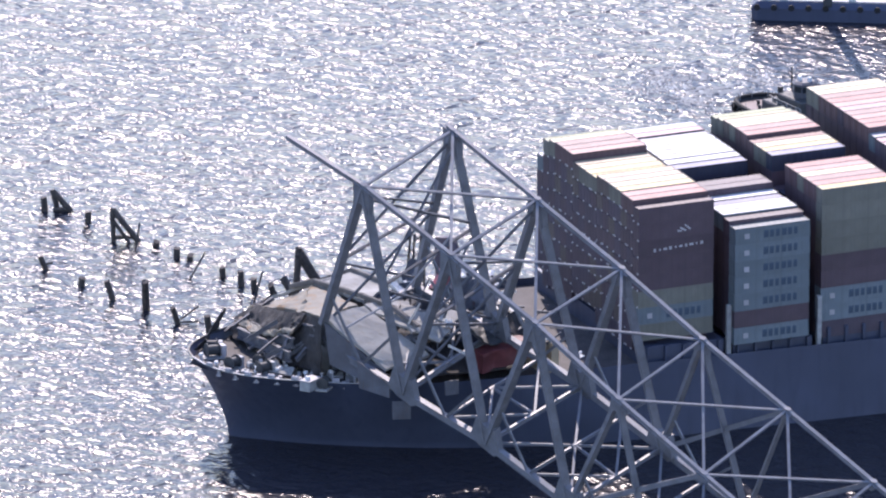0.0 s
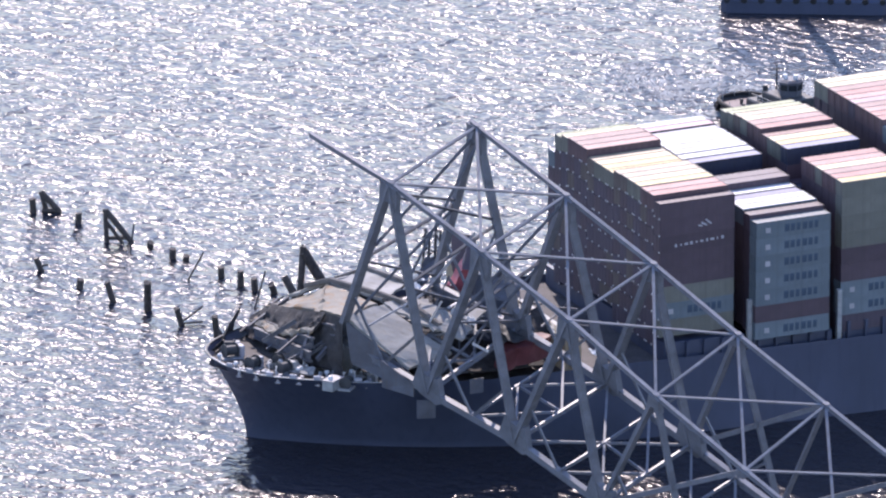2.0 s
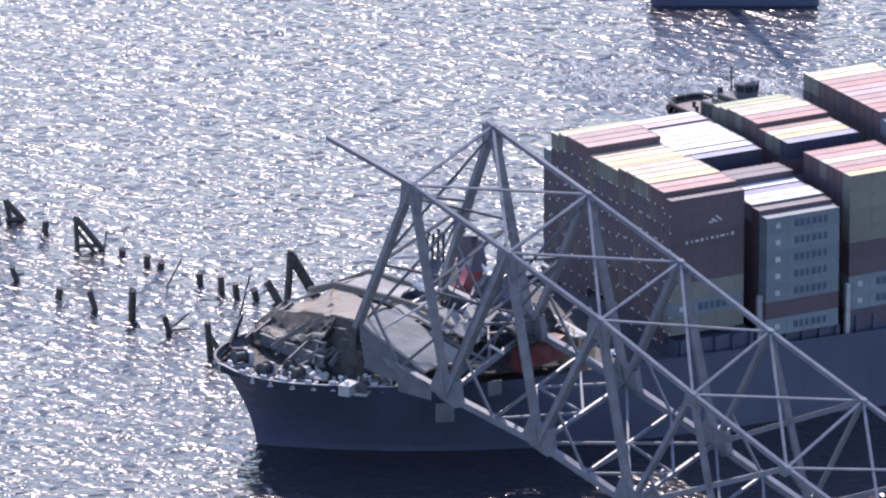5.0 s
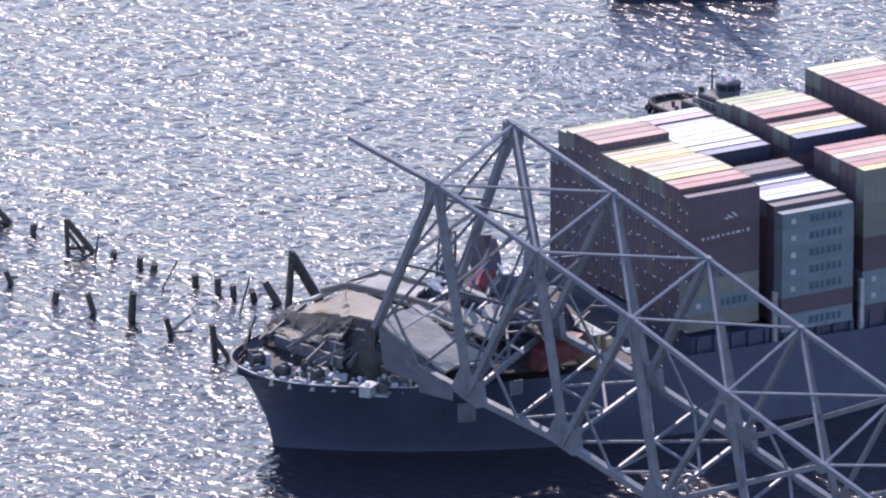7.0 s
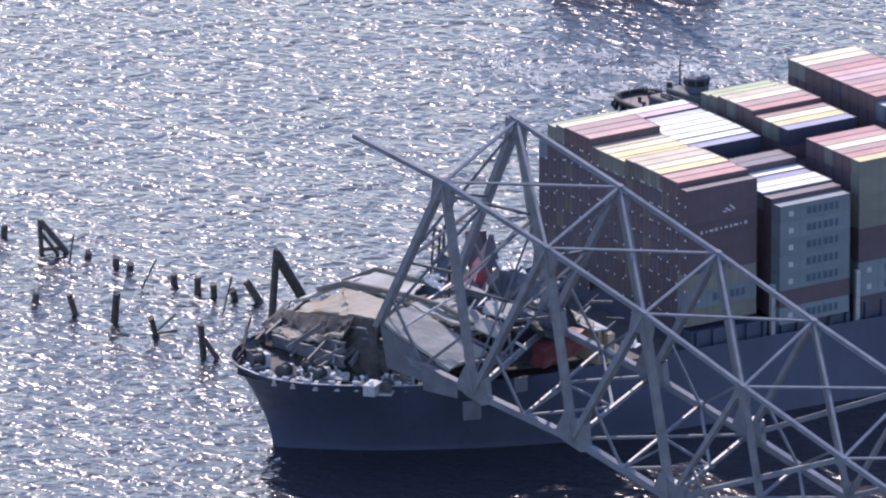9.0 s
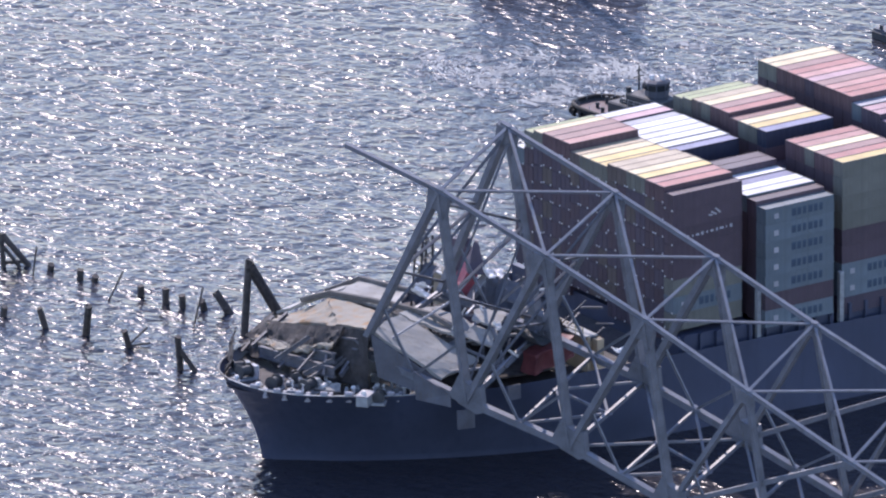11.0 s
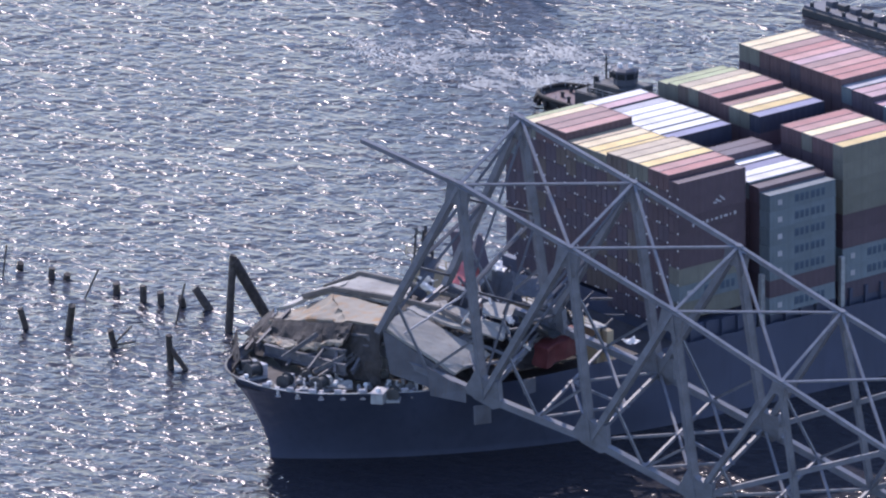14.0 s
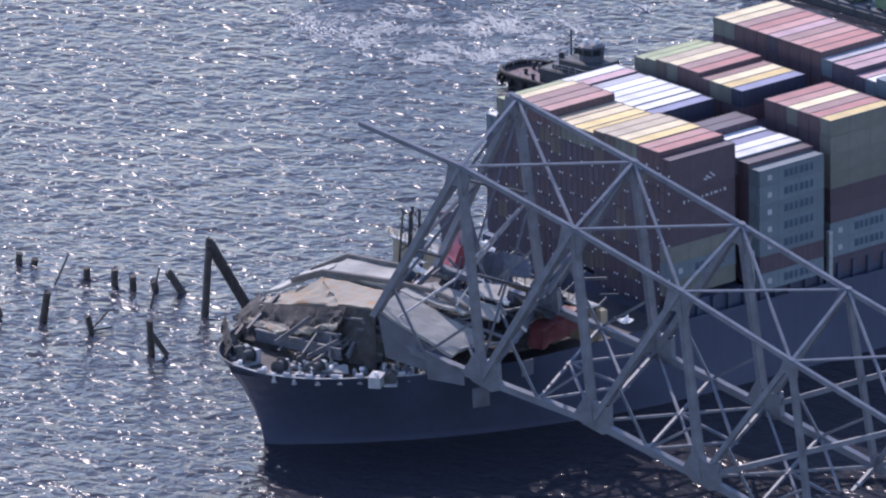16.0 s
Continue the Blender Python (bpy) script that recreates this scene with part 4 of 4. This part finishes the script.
for bx, by, tx, tz in [(-42.2, 134.7, -42.2, 1.9), (-36.4, 117.7, -36.4, 1.0), (-35.3, 110.6, -35.4, 1.7), (-33.7, 108.9, -33.7, 0.8),
                       (-32.0, 97.8, -32.2, 1.8), (-30.9, 92.2, -31.1, 2.6), (-29.7, 89.2, -30.0, 2.1), (-27.5, 86.5, -28.1, 1.6),
                       (-54.9, 100.5, -54.8, 1.5), (-46.6, 143.5, -46.9, 2.4)]:
    pile((bx, by, 0), (tx, by - 0.3, tz), 0.58)
pile((-52.6, 91.7, 0), (-53.6, 91.7, 3.2), 0.5)
pile((-49.3, 85.2, 0), (-50.4, 82.4, 5.4), 0.62)
pile((-25.2, 83.0, 0), (-26.6, 84.6, 3.1), 0.68)
pile((-47.2, 76.0, 0), (-48.2, 75.6, 2.9), 0.5, [((-47.2, 76.0, 0.4), (-43.4, 77.0, 2.2), 0.16), ((-47.2, 76.0, 0.2), (-44.0, 75.0, 0.4), 0.16)], "dark broken timber post with a loose cross timber")
pile((-46.6, 62.0, 0), (-47.6, 61.0, 5.6), 0.55, [((-47.3, 61.5, 3.8), (-45.2, 60.0, 0), 0.4)], "dark broken timber post with a leaning brace")
pile((-57.1, 111.7, 0), (-58.0, 111.7, 2.2), 0.5, [((-57.6, 111.7, 0.8), (-56.0, 111.5, 1.0), 0.2)])
pile((-44.6, 142.9, 0), (-45.5, 142.9, 3.6), 0.45, [((-45.4, 142.9, 3.4), (-42.6, 142.0, 0), 0.5), ((-45.4, 142.9, 0.3), (-42.6, 142.0, 0.3), 0.4)], "dark cluster of leaning timber posts")
pile((-41.7, 123.1, 0), (-42.0, 123.1, 5.5), 0.42, [((-41.9, 123.1, 5.3), (-38.0, 121.6, 0), 0.5), ((-41.9, 123.1, 3.6), (-39.6, 121.6, 0), 0.3), ((-41.5, 123.0, 0.7), (-38.6, 121.8, 0.7), 0.3)], "dark timber post group leaning into an A shape")
pile((-29.3, 71.8, 0), (-28.8, 71.1, 12.0), 0.62, [((-28.8, 71.1, 11.2), (-22.0, 70.6, -0.5), 0.8)], "tall dark timber A-frame post standing off the bow")
for a, b in (((-40.4, 116.4, -0.5), (-39.6, 116.4, 4.6)), ((-37.6, 98.6, -0.5), (-34.7, 98.6, 4.2)), ((-33.6, 79.8, -0.5), (-31.7, 79.8, 6.0))):
    pile(a, b, 0.16, (), "thin dark leaning pole standing in the river")


# ---- tug ----
def build_tug():
    t = empty("tug_boat", pose(84, 150, 0))
    tagged(t, "dark harbour tug with black fendering and a white-topped wheelhouse", "tug")
    L, W = 27.0, 10.4
    bm = bmesh.new()
    ring = []
    for i in range(48):
        a = 2 * math.pi * i / 48
        c, s = math.cos(a), math.sin(a)
        x = L / 2 * (abs(c) ** 0.62) * (1 if c > 0 else -1)
        y = W / 2 * (abs(s) ** 0.62) * (1 if s > 0 else -1)
        ring.append((x, y))
    rows = []
    for z, k in ((-1, 0.86), (0, 0.9), (1.4, 0.97), (2.4, 1.0)):
        rows.append([bm.verts.new((x * k, y * k, z + (0.9 * max(0, x / (L / 2)) ** 2 if z > 1 else 0))) for x, y in ring])
    for a, b in zip(rows, rows[1:]):
        for i in range(48):
            k = (i + 1) % 48
            bm.faces.new((a[i], a[k], b[k], b[i]))
    part("hull", bm, DARKGEAR, t, "black tug hull", smooth=True)
    bm = bmesh.new()
    bm.faces.new([bm.verts.new((x * 0.95, y * 0.95, 1.7)) for x, y in ring])
    part("deck", bm, BOX["rust"], t, "dull red working deck")
    bm = bmesh.new()
    for i in range(48):
        k = (i + 1) % 48
        z0, z1 = 2.3 + 0.9 * max(0, ring[i][0] / (L / 2)) ** 2, 2.3 + 0.9 * max(0, ring[k][0] / (L / 2)) ** 2
        beam(bm, (*ring[i], z0), (*ring[k], z1), 0.75, 0.75, kind="round")
    part("fender", bm, RUBBER, t, "thick black rubber fender")
    for i in range(14, 36):
        if i % 2 == 0:
            bm = bmesh.new()
            m = pose(ring[i][0] * 1.03, ring[i][1] * 1.03, 1.2, 0, 90, math.degrees(math.atan2(ring[i][1], ring[i][0])))
            add_cyl(bm, 0.62, 0.62, 0.4, m, 12)
            part("tyre_fender", bm, RUBBER, t)
    bm = bmesh.new()
    add_box(bm, (13.0, 6.8, 2.8), pose(2.2, 0, 3.0), 0.25)
    add_box(bm, (8.0, 5.6, 2.2), pose(3.6, 0, 5.3), 0.2)
    add_box(bm, (1.6, 5.0, 0.9), pose(-1.6, 0, 4.7), 0.2)
    part("deckhouse", bm, DARKGEAR, t, "dark deckhouse")
    bm = bmesh.new()
    add_cyl(bm, 1.9, 2.15, 2.5, pose(4.0, 0, 7.6), 8)
    house = part("wheelhouse", bm, GIRDER, t, "dark grey glazed wheelhouse")
    bm = bmesh.new()
    add_cyl(bm, 2.25, 1.7, 0.35, pose(4.0, 0, 9.0), 8)
    part("wheelhouse_roof", bm, GIRDER, t, "grey wheelhouse roof")
    for k in (-0.7, 0.5):
        bm = bmesh.new()
        add_cyl(bm, 0.45, 0.35, 0.7, pose(4.2 + k, k, 9.5), 10)
        part("radome", bm, WHITE, t, "white radome")
    for k in range(8):
        an = radians(45 * k + 22.5)
        bm = bmesh.new()
        add_box(bm, (0.06, 1.3, 1.0), pose(4.0 + 1.92 * math.cos(an), 1.92 * math.sin(an), 8.0, 0, 0, math.degrees(an)))
        part("window", bm, GLASS, house)
    bm = bmesh.new()
    add_cyl(bm, 0.22, 0.12, 6.5, pose(-0.6, 0.3, 7.2), 10)
    add_box(bm, (0.15, 2.2, 0.15), pose(-0.6, 0.3, 8.6))
    add_box(bm, (0.15, 1.3, 0.15), pose(-0.6, 0.3, 9.6))
    part("mast", bm, DARKGEAR, t)
    for y in (-1.8, 1.8):
        bm = bmesh.new()
        add_cyl(bm, 0.5, 0.45, 3.6, pose(-0.8, y, 5.4), 12)
        part("funnel", bm, DARKGEAR, t)
    bm = bmesh.new()
    add_cyl(bm, 0.7, 0.7, 2.2, pose(-4.0, 0, 2.6, 90, 0, 0), 12)
    add_box(bm, (1.6, 2.6, 0.5), pose(-4.0, 0, 1.9))
    part("tow_winch", bm, DARKGEAR, t)
    for x, y, h in ((-5.6, 2.6, 1.3), (-6.4, -2.4, 1.0), (-8.2, 1.2, 1.6), (-9.4, -0.8, 0.9), (-7.4, 3.2, 1.8), (-10.2, 2.0, 1.2)):
        bm = bmesh.new()
        add_cyl(bm, 0.3, 0.26, h, pose(x, y, 1.7 + h / 2), 10)
        add_box(bm, (0.9, 0.35, 0.3), pose(x, y, 1.7 + h * 0.75), 0.08)
        part("towing_bitt", bm, DARKGEAR, t)
    for y in (-3.2, 3.2):
        bm = bmesh.new()
        for k in range(7):
            add_box(bm, (0.08, 0.08, 1.1), pose(-1.0 + 1.5 * k, y, 4.95))
        add_box(bm, (9.2, 0.08, 0.08), pose(3.5, y, 5.5))
        add_box(bm, (9.2, 0.06, 0.06), pose(3.5, y, 5.0))
        part("railing", bm, GREY, t)
    for i in range(12, 37, 3):
        bm = bmesh.new()
        add_box(bm, (0.08, 0.08, 1.0), pose(ring[i][0] * 0.95, ring[i][1] * 0.95, 2.7))
        part("bulwark_post", bm, GREY, t)
    return t


tug = build_tug()


# ---- work barges beyond the ship ----
def build_barge():
    b = empty("crane_barge", pose(123.8, 217.0, 0, 0, 0, -25.2))
    tagged(b, "dark navy crane barge with a tall mast beyond the ship", "barge")
    bm = bmesh.new()
    add_box(bm, (29, 13, 4.4), pose(0, 0, 1.0), 1.0)
    part("hull", bm, HULL, b, "dark navy barge hull")
    bm = bmesh.new()
    add_box(bm, (26, 10.4, 0.25), pose(0, 0, 3.28))
    part("deck", bm, GREY, b)
    bm = bmesh.new()
    add_box(bm, (1.5, 1.5, 36), pose(-1.2, -5.4, 18))
    part("spud_mast", bm, DARKGEAR, b)
    bm = bmesh.new()
    add_box(bm, (6, 4, 3.0), pose(9.0, 3.0, 4.85), 0.2)
    part("deckhouse", bm, GREY, b)
    for x in (-12, -9, 3, 11, 13.4):
        bm = bmesh.new()
        add_box(bm, (1.2, 1.0, 1.1), pose(x, -4.6, 3.9), 0.1)
        part("deck_box", bm, WHITE, b)
    for i in range(10):
        bm = bmesh.new()
        add_cyl(bm, 0.55, 0.55, 0.4, pose(-13.5 + 3 * i, -6.7, 2.4, 90, 0, 0), 12)
        part("tyre_fender", bm, RUBBER, b)
    crane_barge = b
    p = empty("work_barge", pose(151.5, 133.0, 0, 0, 0, 3))
    tagged(p, "long narrow dark work barge with green machinery on its deck", "barge")
    bm = bmesh.new()
    add_box(bm, (6, 52, 2.0), pose(0, 0, 0.3), 0.2)
    part("hull", bm, DARKGEAR, p)
    bm = bmesh.new()
    add_box(bm, (5.4, 51.4, 0.5), pose(0, 0, 1.45))
    part("deck", bm, GIRDER, p)
    for x, y, s in ((0.4, 2, (3.6, 5, 3.5)), (0.2, -8, (4, 7, 3)), (0.3, -20, (4, 6, 3))):
        bm = bmesh.new()
        add_box(bm, s, pose(x, y, 1.8 + s[2] / 2), 0.3)
        add_box(bm, (s[0] * 0.5, s[1] * 0.5, 1.2), pose(x, y, 1.8 + s[2] + 0.6), 0.2)
        part("machinery", bm, GREEN, p, "pale green machinery housing")
    for i in range(13):
        bm = bmesh.new()
        add_box(bm, (0.4, 0.7, 0.8), pose(-2.4, -24 + 4 * i, 2.05), 0.05)
        part("bollard", bm, DARKGEAR, p)
    for i in range(6):
        bm = bmesh.new()
        add_box(bm, (1.4, 1.8, 1.0), pose(0.3, 7 + 3.0 * i, 2.15), 0.1)
        part("deck_box", bm, GIRDER if i % 2 else DARKGEAR, p)
    return crane_barge


crane_barge = build_barge()


# ---- propeller wash behind the tug ----
def build_foam():
    """Curling streaks and flecks of foam in clumps on the water."""
    r = random.Random(3)
    verts, faces = [], []

    def streak(x, y, heading, n, w):
        left, right = [], []
        for k in range(n + 1):
            ww = w * (0.15 + math.sin(math.pi * k / n)) * r.uniform(0.6, 1.2)
            c, sn = math.cos(heading), math.sin(heading)
            left.append(len(verts))
            verts.append((x - sn * ww, y + c * ww, -0.03))
            verts.append((x, y, 0.05 + 0.07 * r.random()))
            verts.append((x + sn * ww, y - c * ww, -0.03))
            x, y = x + c * 0.55, y + sn * 0.55
            heading += r.gauss(0.06, 0.3)
        for a, b in zip(left, left[1:]):
            faces.append((a, b, b + 1, a + 1))
            faces.append((a + 1, b + 1, b + 2, a + 2))

    swirls = [(90, 166, 15, 13, 1300), (84, 179, 12, 13, 1000), (98, 154, 12, 8, 800), (114, 163, 13, 11, 700), (84, 158, 7, 9, 500)]
    for cx, cy, ra, rb, count in swirls:
        for _ in range(count):
            a, q = r.uniform(0, 2 * math.pi), r.uniform(0.15, 1.15) ** 0.7
            x, y = cx + ra * q * math.cos(a), cy + rb * q * math.sin(a)
            if noise.noise(V((x * 0.16, y * 0.13, 3.1))) + 0.5 * noise.noise(V((x * 0.5, y * 0.4, 7.7))) < r.uniform(-0.1, 0.3):
                continue
            streak(x, y, a + math.pi / 2 + r.gauss(0, 0.35), r.randint(2, 4), r.uniform(0.05, 0.26))
    me = bpy.data.meshes.new("foam")
    me.from_pydata(verts, [], faces)
    me.materials.append(FOAM)
    for p in me.polygons:
        p.use_smooth = True
    ob = new("foam", me)
    tagged(ob, "pale churned foam curling behind a tug", "foam", kind="stuff")


build_foam()


def motions():
    walk(water, [(0, pose(0, 600, 0)), (16, pose(-6, 591, 0))])
    walk(crane_barge, [(t, pose(123.8 + 0.43 * d, 217.0 + 0.9 * d, 0, 0, 0, -25.2)) for t, d in ((0, -1.5), (4, 0.0), (8, 2.5), (16, 7.0))])
    walk(tug, [(t, pose(x, y, 0, 0, 0, -81)) for t, x, y in ((0, 87.3, 149.3), (4, 85.2, 143.6), (8, 83.6, 138.2), (12, 84.4, 132.4), (16, 85.4, 126.5))])


motions()
